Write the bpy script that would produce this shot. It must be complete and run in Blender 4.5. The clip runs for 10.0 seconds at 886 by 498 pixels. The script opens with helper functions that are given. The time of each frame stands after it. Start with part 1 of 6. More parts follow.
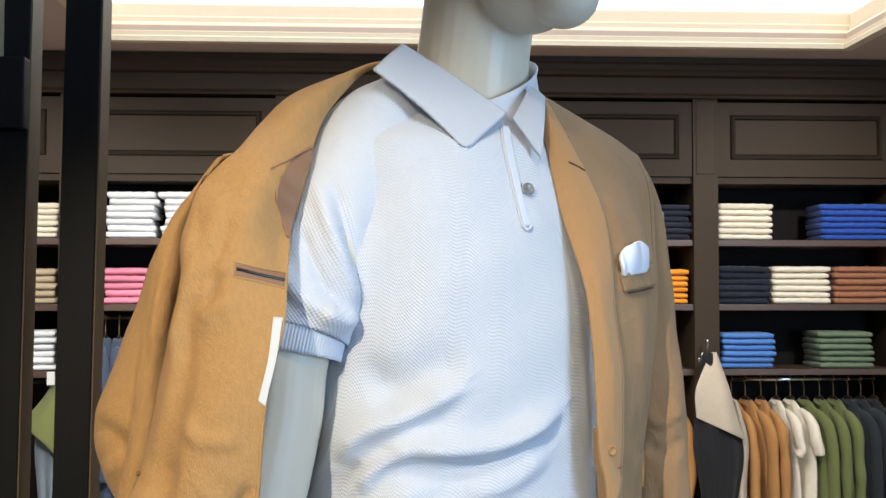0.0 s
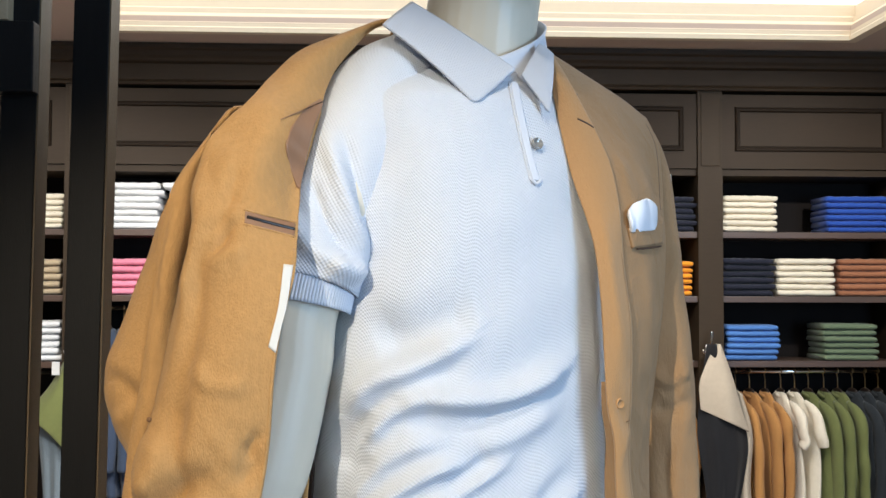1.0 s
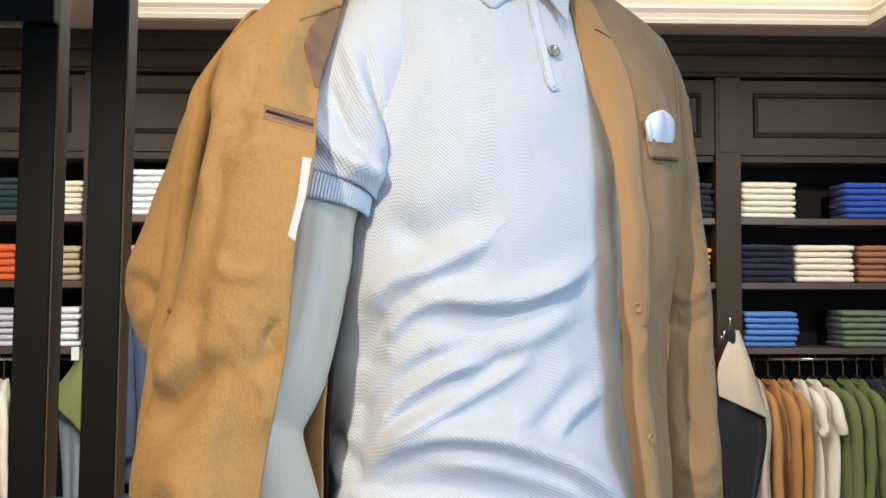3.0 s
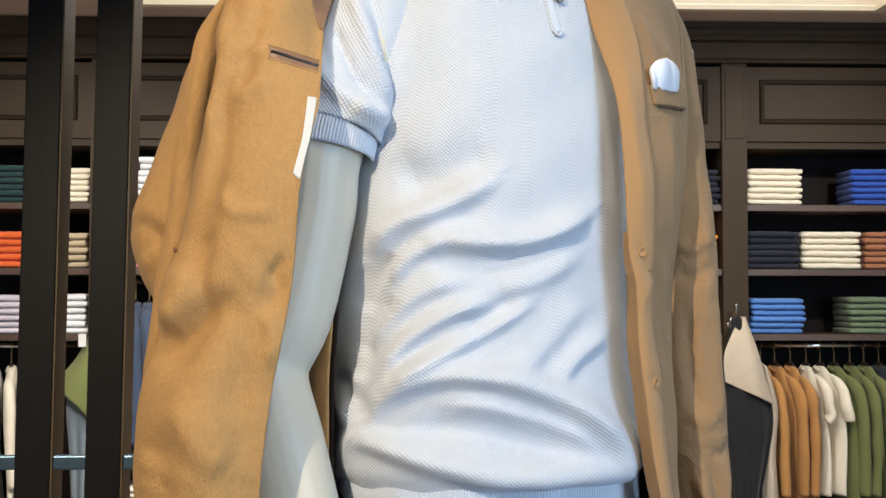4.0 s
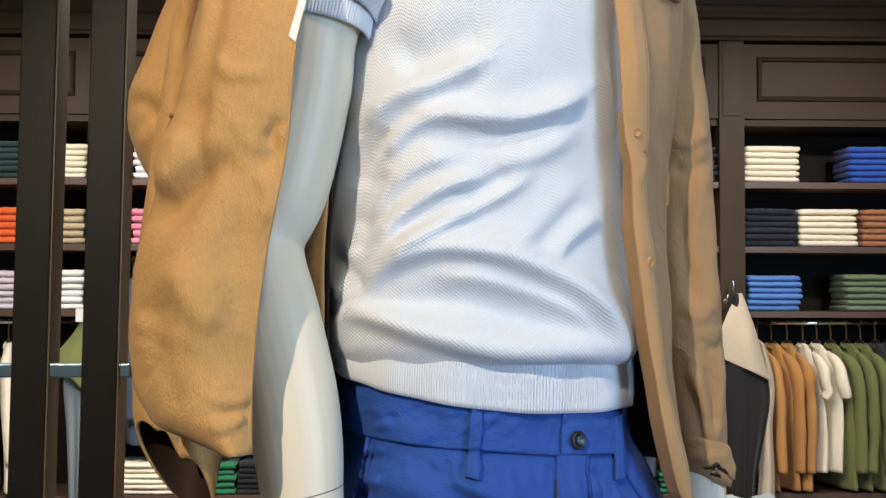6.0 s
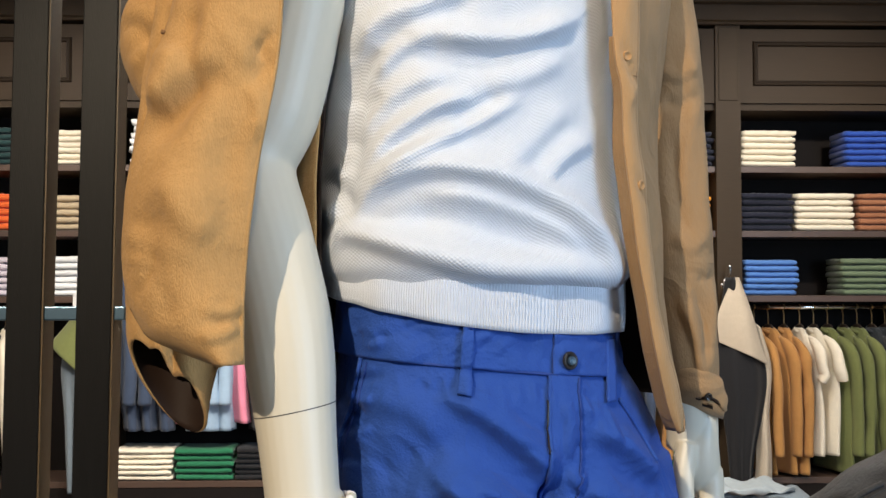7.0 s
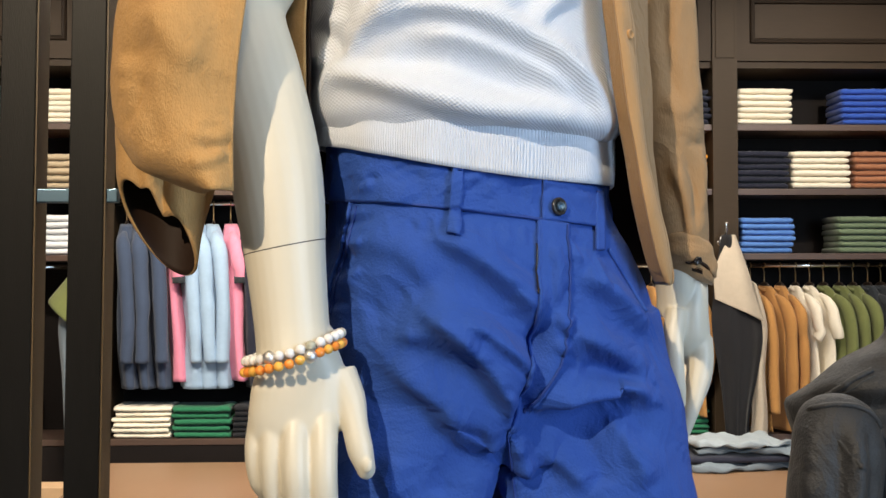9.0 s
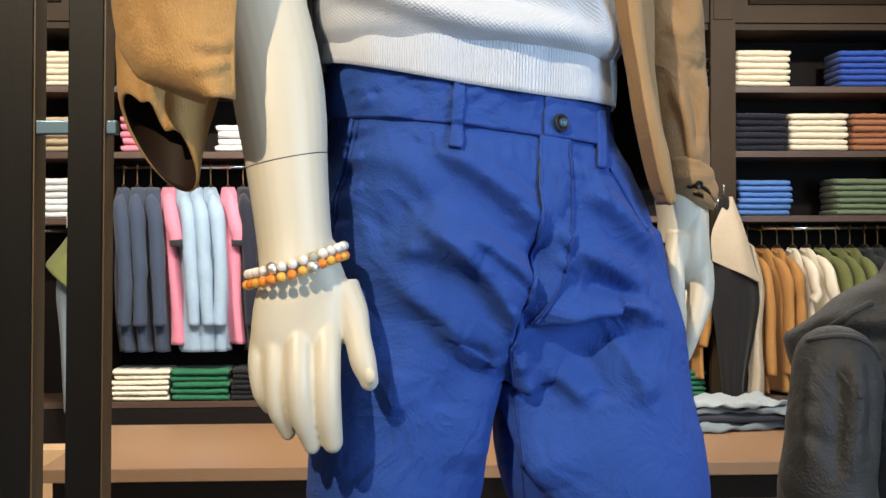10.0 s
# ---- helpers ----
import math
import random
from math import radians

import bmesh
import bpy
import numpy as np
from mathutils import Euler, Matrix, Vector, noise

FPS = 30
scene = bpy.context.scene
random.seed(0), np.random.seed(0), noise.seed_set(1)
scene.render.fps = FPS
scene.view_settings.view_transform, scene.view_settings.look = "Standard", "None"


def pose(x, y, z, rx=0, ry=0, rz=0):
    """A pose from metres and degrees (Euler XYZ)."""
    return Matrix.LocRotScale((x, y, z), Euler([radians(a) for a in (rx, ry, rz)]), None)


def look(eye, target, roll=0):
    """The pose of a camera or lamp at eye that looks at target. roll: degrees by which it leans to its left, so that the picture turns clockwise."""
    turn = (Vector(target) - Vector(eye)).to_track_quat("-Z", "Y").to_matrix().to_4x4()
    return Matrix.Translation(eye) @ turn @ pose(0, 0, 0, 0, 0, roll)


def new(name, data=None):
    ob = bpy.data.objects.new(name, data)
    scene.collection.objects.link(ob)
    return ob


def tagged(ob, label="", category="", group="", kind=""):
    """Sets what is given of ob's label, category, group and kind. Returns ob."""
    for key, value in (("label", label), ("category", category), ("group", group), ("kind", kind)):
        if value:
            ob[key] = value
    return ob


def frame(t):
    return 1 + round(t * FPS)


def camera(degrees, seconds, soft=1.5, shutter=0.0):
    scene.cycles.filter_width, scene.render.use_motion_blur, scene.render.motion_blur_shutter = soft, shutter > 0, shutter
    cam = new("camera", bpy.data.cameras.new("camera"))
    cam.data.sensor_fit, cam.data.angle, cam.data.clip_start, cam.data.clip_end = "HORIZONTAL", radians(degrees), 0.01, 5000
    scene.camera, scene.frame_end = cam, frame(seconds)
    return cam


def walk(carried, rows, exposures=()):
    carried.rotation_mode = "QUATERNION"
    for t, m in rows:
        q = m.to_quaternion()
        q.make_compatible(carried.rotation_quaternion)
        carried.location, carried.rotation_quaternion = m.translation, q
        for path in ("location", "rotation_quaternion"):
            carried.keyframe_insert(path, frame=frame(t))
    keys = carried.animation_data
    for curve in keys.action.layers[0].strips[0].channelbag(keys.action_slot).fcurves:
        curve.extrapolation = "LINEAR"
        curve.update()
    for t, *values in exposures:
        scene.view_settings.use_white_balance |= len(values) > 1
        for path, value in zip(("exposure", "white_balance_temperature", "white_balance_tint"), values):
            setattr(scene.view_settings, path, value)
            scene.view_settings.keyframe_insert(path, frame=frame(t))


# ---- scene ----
from mathutils.bvhtree import BVHTree

cam = camera(42.2, 10.0)
PATH = [
    (0, (-0.0013, -0.0839, 1.5649), (0.1065, 1.9115, 1.6461), 0.01),
    (0.5, (-0.0040, -0.0842, 1.5439), (0.1028, 1.9114, 1.6241), 0.11),
    (1, (-0.0067, -0.0854, 1.5208), (0.0951, 1.9104, 1.6009), 0.12),
    (1.5, (-0.0084, -0.0875, 1.4966), (0.0874, 1.9085, 1.5787), 0.12),
    (2, (-0.0090, -0.0877, 1.4736), (0.0777, 1.9085, 1.5596), 0.13),
    (2.5, (-0.0077, -0.0869, 1.4496), (0.0721, 1.9095, 1.5385), 0.14),
    (4, (-0.0056, -0.0873, 1.3756), (0.0552, 1.9102, 1.4552), 0.06),
    (4.5, (-0.0033, -0.0874, 1.3496), (0.0576, 1.9101, 1.4282), 0.06),
    (5, (-0.0048, -0.0872, 1.3156), (0.0561, 1.9103, 1.3942), 0.06),
    (6.5, (-0.0005, -0.0862, 1.2296), (0.0664, 1.9114, 1.3023), 0.15),
    (7, (0.0030, -0.0888, 1.1895), (0.0710, 1.9087, 1.2613), -0.05),
    (7.5, (0.0054, -0.0889, 1.1626), (0.0764, 1.9087, 1.2313), -0.05),
    (8, (0.0069, -0.0916, 1.1265), (0.0790, 1.9060, 1.1922), -0.15),
    (8.5, (0.0094, -0.0894, 1.0905), (0.0806, 1.9086, 1.1463), -0.25),
    (9, (0.0109, -0.0893, 1.0605), (0.0823, 1.9090, 1.1003), -0.15),
    (9.5, (0.0062, -0.0874, 1.0355), (0.0800, 1.9111, 1.0533), -0.15),
    (10, (0.0056, -0.0885, 1.0075), (0.0828, 1.9100, 0.9993), -0.26),
]
walk(cam, [(t, look(eye, target, roll)) for t, eye, target, roll in PATH], [(0.0, 0.12, 6050, 9), (4.5, 0.13, 6400, 10), (7.0, 0.22, 6600, 11), (8.0, 0.26, 6750, 12), (10.0, 0.37, 6850, 10)])


# ---- light ----
world = bpy.data.worlds.new("shop_world")
scene.world = world
world.use_nodes = True
wn = world.node_tree.nodes
sky = wn.new("ShaderNodeTexSky")
sky.sky_type, sky.sun_disc, sky.sun_elevation, sky.sun_rotation = "NISHITA", False, radians(40), radians(200)
world.node_tree.links.new(sky.outputs[0], wn["Background"].inputs[0])
wn["Background"].inputs[1].default_value = 0.12

FLOOR, CEIL, TRAY = -0.35, 2.88, 3.06


def lamp(name, kind, where, target, watts, colour, **more):
    data = bpy.data.lights.new(name, kind)
    data.energy, data.color = watts, colour
    if kind == "SPOT":
        data.spot_size, data.spot_blend, data.shadow_soft_size = radians(more["cone"]), 0.6, more["soft"]
    if kind == "AREA":
        data.shape, data.size, data.size_y = "RECTANGLE", more["w"], more["h"]
    ob = new(name, data)
    ob.matrix_world = look(where, target)
    return ob


WARM, COOL = (1.0, 0.91, 0.79), (0.52, 0.74, 1.0)
# unseen ceiling spots over the display, and cool daylight from an assumed shop window
lamp("unseen_spot", "SPOT", (-1.15, -1.55, 2.84), (-0.12, 0.95, 0.98), 345, (1.0, 0.84, 0.62), cone=34, soft=0.022)
lamp("unseen_spot", "SPOT", (0.20, 0.15, 2.84), (0.05, 1.05, 0.80), 34, (1.0, 0.86, 0.66), cone=42, soft=0.022)
# Spots without known fixtures, added to brighten the shelving and the table.
for lx in (-1.9, 0.0, 2.4):
    lamp("unseen_spot", "SPOT", (lx, 4.0, 2.84), (lx, 6.2, 0.75), (195 if lx < -1 else 160 if lx < 2 else 140), WARM, cone=88, soft=0.05)
lamp("unseen_spot", "SPOT", (-0.3, 3.4, 2.84), (-0.2, 5.1, 0.1), 190, WARM, cone=85, soft=0.05)
# Cool area lamp out of view on the right; its window is assumed, not built.
lamp("window_daylight", "AREA", (3.2, -1.9, 1.7), (0.1, 1.0, 1.4), 116, COOL, w=1.5, h=2.0)


# ---- materials ----
def mat(name, base, rough=0.6, metal=0.0, var=0.12, scale=30.0, grain=None, bump=0.15, bump_scale=200.0, spec=0.5, sheen=0.0, island=0.0, coarse=4.0, crumple=None):
    m = bpy.data.materials.new(name)
    m.use_nodes = True
    nt = m.node_tree
    n, l = nt.nodes, nt.links
    b = n["Principled BSDF"]
    b.inputs["Roughness"].default_value, b.inputs["Metallic"].default_value = rough, metal
    b.inputs["Specular IOR Level"].default_value = spec
    b.inputs["Sheen Weight"].default_value = sheen
    tc = n.new("ShaderNodeTexCoord")
    mp = n.new("ShaderNodeMapping")
    l.new(tc.outputs["Object"], mp.inputs[0])
    if grain:
        mp.inputs["Scale"].default_value = grain
    fine = n.new("ShaderNodeTexNoise")
    fine.inputs["Scale"].default_value, fine.inputs["Detail"].default_value = scale, 6
    big = n.new("ShaderNodeTexNoise")
    big.inputs["Scale"].default_value, big.inputs["Detail"].default_value = coarse, 3
    l.new(mp.outputs[0], fine.inputs["Vector"])
    l.new(tc.outputs["Object"], big.inputs["Vector"])
    mix = n.new("ShaderNodeMix")
    mix.data_type = "RGBA"
    mix.inputs["A"].default_value = (*[c * (1 - var) for c in base], 1)
    mix.inputs["B"].default_value = (*[min(1, c * (1 + var)) for c in base], 1)
    add = n.new("ShaderNodeMath")
    add.operation = "MULTIPLY_ADD"
    add.inputs[1].default_value = 0.6
    l.new(fine.outputs["Fac"], add.inputs[0])
    half = n.new("ShaderNodeMath")
    half.operation = "MULTIPLY"
    half.inputs[1].default_value = 0.4
    l.new(big.outputs["Fac"], half.inputs[0])
    l.new(half.outputs[0], add.inputs[2])
    l.new(add.outputs[0], mix.inputs["Factor"])
    colour = mix.outputs["Result"]
    if island:
        info = n.new("ShaderNodeObjectInfo")
        hsv = n.new("ShaderNodeHueSaturation")
        rng = n.new("ShaderNodeMapRange")
        rng.inputs["To Min"].default_value, rng.inputs["To Max"].default_value = 1 - island, 1 + island
        l.new(info.outputs["Random"], rng.inputs["Value"])
        l.new(rng.outputs[0], hsv.inputs["Value"])
        l.new(colour, hsv.inputs["Color"])
        colour = hsv.outputs[0]
    l.new(colour, b.inputs["Base Color"])
    if bump:
        bn = n.new("ShaderNodeTexNoise")
        bn.inputs["Scale"].default_value, bn.inputs["Detail"].default_value = bump_scale, 4
        l.new(mp.outputs[0], bn.inputs["Vector"])
        bp = n.new("ShaderNodeBump")
        bp.inputs["Strength"].default_value, bp.inputs["Distance"].default_value = bump, 0.004
        l.new(bn.outputs["Fac"], bp.inputs["Height"])
        if crumple:
            cn = n.new("ShaderNodeTexNoise")
            cn.inputs["Scale"].default_value, cn.inputs["Detail"].default_value, cn.inputs["Distortion"].default_value = crumple[0], 3, 1.2
            l.new(tc.outputs["Object"], cn.inputs["Vector"])
            ridge = n.new("ShaderNodeMath")
            ridge.operation = "PINGPONG"
            ridge.inputs[1].default_value = 0.5
            l.new(cn.outputs["Fac"], ridge.inputs[0])
            cb = n.new("ShaderNodeBump")
            cb.inputs["Strength"].default_value, cb.inputs["Distance"].default_value = crumple[1], 0.02
            l.new(ridge.outputs[0], cb.inputs["Height"])
            l.new(cb.outputs[0], bp.inputs["Normal"])
        l.new(bp.outputs[0], b.inputs["Normal"])
    return m


def glow(name, colour, strength):
    m = bpy.data.materials.new(name)
    m.use_nodes = True
    b = m.node_tree.nodes["Principled BSDF"]
    b.inputs["Base Color"].default_value = (*colour, 1)
    b.inputs["Emission Color"].default_value = (*colour, 1)
    b.inputs["Emission Strength"].default_value = strength
    return m


def pique(name, base, pitch=0.0036):
    """White knit with rows of small raised stitches, laid out along the cloth."""
    m = mat(name, base, rough=0.85, var=0.03, scale=60, bump=0, sheen=0.15)
    nt = m.node_tree
    n, l = nt.nodes, nt.links
    uv = n.new("ShaderNodeUVMap")
    sep = n.new("ShaderNodeSeparateXYZ")
    l.new(uv.outputs[0], sep.inputs[0])

    def calc(op, a, b_):
        k = n.new("ShaderNodeMath")
        k.operation = op
        for i, v in enumerate((a, b_)):
            if v is None:
                continue
            if isinstance(v, (int, float)):
                k.inputs[i].default_value = v
            else:
                l.new(v, k.inputs[i])
        return k.outputs[0]

    s = math.pi / pitch
    su = calc("MULTIPLY", sep.outputs[0], s)
    sv = calc("MULTIPLY", sep.outputs[1], s * 1.3)
    h = calc("MULTIPLY", calc("SINE", su, None), calc("SINE", sv, None))
    nz = n.new("ShaderNodeTexNoise")
    nz.inputs["Scale"].default_value = 500
    l.new(uv.outputs[0], nz.inputs["Vector"])
    h = calc("ADD", h, calc("MULTIPLY", nz.outputs["Fac"], 0.8))
    bp = n.new("ShaderNodeBump")
    bp.inputs["Strength"].default_value, bp.inputs["Distance"].default_value = 0.45, 0.0010
    l.new(h, bp.inputs["Height"])
    l.new(bp.outputs[0], n["Principled BSDF"].inputs["Normal"])
    return m


WOOD = mat("dark_stained_oak", (0.046, 0.031, 0.018), 0.55, spec=0.18, var=0.25, scale=18, grain=(1, 1, 14), bump=0.08)
WOODX = mat("dark_stained_oak_across", (0.041, 0.027, 0.016), 0.55, spec=0.18, var=0.25, scale=18, grain=(1, 14, 14), bump=0.08)
# Darker brown than the doors, so the bead outlines stand out.
BEAD = mat("darker_brown_bead", (0.020, 0.013, 0.008), 0.6, spec=0.12, var=0.2, scale=18, bump=0.06)
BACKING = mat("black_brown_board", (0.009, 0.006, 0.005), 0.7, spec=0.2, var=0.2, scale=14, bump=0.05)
SHELF = mat("walnut_shelf_edge", (0.085, 0.052, 0.038), 0.4, var=0.2, scale=22, grain=(1, 14, 14), bump=0.06)
EBONY = mat("ebony_veneer", (0.007, 0.007, 0.0075), 0.42, spec=0.25, var=0.45, scale=26, grain=(9, 9, 0.7), bump=0.12, bump_scale=120)
EDGEWOOD = mat("brown_oak_edge", (0.115, 0.08, 0.042), 0.45, var=0.35, scale=26, grain=(9, 9, 0.7), bump=0.1)
TABLE = mat("table_walnut", (0.28, 0.165, 0.092), 0.38, var=0.13, scale=16, grain=(1, 12, 12), bump=0.05)
CREAM = mat("cream_plaster", (0.72, 0.62, 0.47), 0.7, var=0.04, bump=0.05)
SOFFIT = mat("rose_beige_paint", (0.52, 0.41, 0.34), 0.75, var=0.04, bump=0.05)
WALLP = mat("warm_grey_wall", (0.5, 0.45, 0.4), 0.8, var=0.06, bump=0.05)
STONE = mat("beige_stone_floor", (0.42, 0.37, 0.31), 0.3, var=0.12, scale=6, bump=0.03)
STEEL = mat("brushed_steel", (0.13, 0.21, 0.29), 0.38, metal=1.0, var=0.06, scale=60, grain=(1, 20, 20), bump=0.03)
CHROME = mat("polished_chrome", (0.75, 0.72, 0.68), 0.12, metal=1.0, var=0.03, bump=0)
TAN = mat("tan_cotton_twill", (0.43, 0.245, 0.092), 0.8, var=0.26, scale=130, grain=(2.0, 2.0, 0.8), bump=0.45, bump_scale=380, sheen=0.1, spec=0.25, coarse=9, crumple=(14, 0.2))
# Same twill as TAN; the worn side's shade is put into its colour.
SHADED_TAN = mat("shaded_tan_twill", (0.305, 0.186, 0.092), 0.8, var=0.12, scale=120, grain=(2.2, 2.2, 0.5), bump=0.3, bump_scale=330, sheen=0.1, spec=0.25, coarse=7, crumple=(11, 0.4))
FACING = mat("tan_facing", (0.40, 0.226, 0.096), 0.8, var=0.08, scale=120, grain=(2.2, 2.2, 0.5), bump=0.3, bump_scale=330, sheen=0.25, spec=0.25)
# Lining turned near black: the shade inside the jacket is in its colour.
SHADED_LINING = mat("shaded_satin_lining", (0.022, 0.012, 0.008), 0.6, spec=0.15, var=0.15, scale=40, bump=0.06)
SATIN = mat("bronze_satin_lining", (0.26, 0.145, 0.085), 0.3, var=0.2, scale=40, bump=0.05)
STITCH = mat("tan_thread", (0.2, 0.1, 0.04), 0.8, var=0.1, bump=0)
DARKTHREAD = mat("dark_brown_thread", (0.05, 0.025, 0.015), 0.7, var=0.1, bump=0)
POLO = pique("white_pique_knit", (0.575, 0.615, 0.69), 0.0023)
COLLAR = pique("white_collar_knit", (0.56, 0.60, 0.68), 0.0014)
RIB = mat("white_rib_knit", (0.59, 0.63, 0.71), 0.85, var=0.03, scale=80, bump=0.12, bump_scale=900, sheen=0.15)
SATINW = mat("white_satin", (0.8, 0.84, 0.92), 0.35, var=0.03, bump=0.05)
PAPER = mat("white_label", (0.62, 0.62, 0.60), 0.7, var=0.03, bump=0)
INK = mat("grey_print", (0.12, 0.13, 0.13), 0.7, var=0.05, bump=0)
BLUE = mat("blue_cotton_chino", (0.018, 0.066, 0.305), 0.78, var=0.10, scale=140, bump=0.28, bump_scale=420, sheen=0.04, spec=0.25, coarse=9, crumple=(15, 0.42))
BLUESEAM = mat("blue_thread", (0.010, 0.040, 0.22), 0.8, var=0.1, bump=0)
SKIN = mat("ivory_lacquer", (0.60, 0.555, 0.455), 0.42, var=0.02, scale=12, bump=0.015, bump_scale=60)
nt = SKIN.node_tree
geo, sepn = nt.nodes.new("ShaderNodeNewGeometry"), nt.nodes.new("ShaderNodeSeparateXYZ")
nt.links.new(geo.outputs["Position"], sepn.inputs[0])


def skin_math(op, p, q):
    k = nt.nodes.new("ShaderNodeMath")
    k.operation = op
    for i, v in enumerate((p, q)):
        if isinstance(v, (int, float)):
            k.inputs[i].default_value = v
        else:
            nt.links.new(v, k.inputs[i])
    return k.outputs[0]


# thin joint line round the forearm, where the lower arm plugs in
slope = skin_math("ADD", skin_math("MULTIPLY", sepn.outputs[0], 0.20), 1.102)
joint = skin_math("SUBTRACT", sepn.outputs[2], slope)
joint = skin_math("LESS_THAN", skin_math("ABSOLUTE", joint, 0), 0.00055)
joint = skin_math("MULTIPLY", joint, skin_math("LESS_THAN", sepn.outputs[0], 0.0))
jm = nt.nodes.new("ShaderNodeMix")
jm.data_type = "RGBA"
bs = nt.nodes["Principled BSDF"].inputs["Base Color"]
nt.links.new(bs.links[0].from_socket, jm.inputs["A"])
jm.inputs["B"].default_value = (0.05, 0.045, 0.04, 1)
nt.links.new(joint, jm.inputs["Factor"])
nt.links.new(jm.outputs["Result"], bs)
HORN = mat("black_horn", (0.02, 0.018, 0.018), 0.2, var=0.3, bump=0)
PEARL = mat("grey_pearl_button", (0.35, 0.35, 0.34), 0.15, metal=0.5, var=0.2, bump=0)


# ---- mesh helpers ----
def crom(rows, count):
    """A smooth line through the rows, sampled evenly along its length."""
    p = np.asarray(rows, float)
    e = np.vstack([2 * p[0] - p[1], p, 2 * p[-1] - p[-2]])
    out = []
    for i in range(len(p) - 1):
        a, b, c, d = e[i], e[i + 1], e[i + 2], e[i + 3]
        t = np.linspace(0, 1, 24, endpoint=False)[:, None]
        out.append(0.5 * (2 * b + (c - a) * t + (2 * a - 5 * b + 4 * c - d) * t ** 2 + (3 * b - a - 3 * c + d) * t ** 3))
    out = np.vstack(out + [p[-1:]])
    k = min(3, out.shape[1])
    s = np.concatenate([[0], np.cumsum(np.linalg.norm(np.diff(out[:, :k], axis=0), axis=1))])
    q = np.linspace(0, s[-1], count)
    return np.stack([np.interp(q, s, out[:, j]) for j in range(out.shape[1])], 1)


def keyed(rows, values):
    """Section values at the given first-column keys, smoothly between the rows."""
    r = np.asarray(rows, float)
    r = r[np.argsort(r[:, 0])]
    s = crom(r, 400)
    s = s[np.argsort(s[:, 0])]
    return np.stack([np.interp(values, s[:, 0], s[:, j]) for j in range(1, r.shape[1])], 1)


def grid_faces(nv, nu, closed):
    i = np.arange(nv - 1)[:, None] * nu
    j = np.arange(nu if closed else nu - 1)[None, :]
    k = (j + 1) % nu
    return np.stack([i + j, i + k, i + nu + k, i + nu + j], -1).reshape(-1, 4)


def grid_normals(p, closed):
    du = (np.roll(p, -1, 1) - np.roll(p, 1, 1)) if closed else np.gradient(p, axis=1)
    dv = np.gradient(p, axis=0)
    n = np.cross(du, dv)
    return n / np.maximum(np.linalg.norm(n, axis=-1, keepdims=True), 1e-9)


def make(name, verts, faces, material, parent=None, label="", smooth=True, uv=None, thick=0.0, materials=()):
    me = bpy.data.meshes.new(name)
    me.from_pydata([tuple(v) for v in np.asarray(verts, float)], [], [tuple(int(i) for i in f) for f in faces])
    if smooth:
        me.polygons.foreach_set("use_smooth", [True] * len(me.polygons))
    if uv is not None:
        lay = me.uv_layers.new(name="UVMap")
        idx = np.zeros(len(me.loops), int)
        me.loops.foreach_get("vertex_index", idx)
        lay.data.foreach_set("uv", np.asarray(uv, float)[idx].ravel())
    me.materials.append(material)
    for extra in materials:
        me.materials.append(extra)
    ob = new(name, me)
    if parent:
        ob.parent = parent
    if label:
        ob["label"] = label
    if thick:
        s = ob.modifiers.new("thickness", "SOLIDIFY")
        s.thickness, s.offset = thick, 0
        if materials:
            s.material_offset = 1
    return ob


def part(name, bm, material, parent, label="", smooth=False):
    me = bpy.data.meshes.new(name)
    bm.to_mesh(me)
    bm.free()
    if smooth:
        me.polygons.foreach_set("use_smooth", [True] * len(me.polygons))
    me.materials.append(material)
    ob = new(name, me)
    if parent:
        ob.parent = parent
    if label:
        ob["label"] = label
    return ob


def empty(name, where=(0, 0, 0), label="", category="", group=""):
    ob = new(name)
    ob.location = where
    return tagged(ob, label, category, group)


def box(x0, x1, y0, y1, z0, z1, bevel=0.0, bm=None):
    bm = bm or bmesh.new()
    made = bmesh.ops.create_cube(bm, size=1.0)["verts"]
    for v in made:
        v.co = Vector((x0 + (v.co.x + 0.5) * (x1 - x0), y0 + (v.co.y + 0.5) * (y1 - y0), z0 + (v.co.z + 0.5) * (z1 - z0)))
    if bevel:
        edges = list({e for v in made for e in v.link_edges})
        bmesh.ops.bevel(bm, geom=edges, offset=bevel, segments=2, affect="EDGES", profile=0.6)
    return bm


def tube_points(axis, nu, squash=None):
    """Rings along an axis whose rows are x, y, z, radius; squash widens them sideways."""
    a = np.asarray(axis, float)
    t = np.gradient(a[:, :3], axis=0)
    t /= np.maximum(np.linalg.norm(t, axis=1, keepdims=True), 1e-9)
    side = np.cross(t, [0.0, 1.0, 0.0])
    bad = np.linalg.norm(side, axis=1) < 0.05
    side[bad] = [1.0, 0, 0]
    side /= np.linalg.norm(side, axis=1, keepdims=True)
    up = np.cross(side, t)
    ang = np.linspace(0, 2 * math.pi, nu, endpoint=False)
    wide = np.ones(len(a)) if squash is None else np.asarray(squash, float) * np.ones(len(a))
    return a[:, None, :3] + a[:, None, 3:4] * (np.cos(ang)[None, :, None] * side[:, None] * wide[:, None, None] + np.sin(ang)[None, :, None] * up[:, None])


def tube(name, axis, nu, material, parent=None, label="", caps=True, squash=None, **more):
    p = tube_points(axis, nu, squash)
    f = [list(q) for q in grid_faces(len(p), nu, True)]
    if caps:
        f += [list(range(nu))[::-1], [(len(p) - 1) * nu + k for k in range(nu)]]
    return make(name, p.reshape(-1, 3), f, material, parent, label, **more)


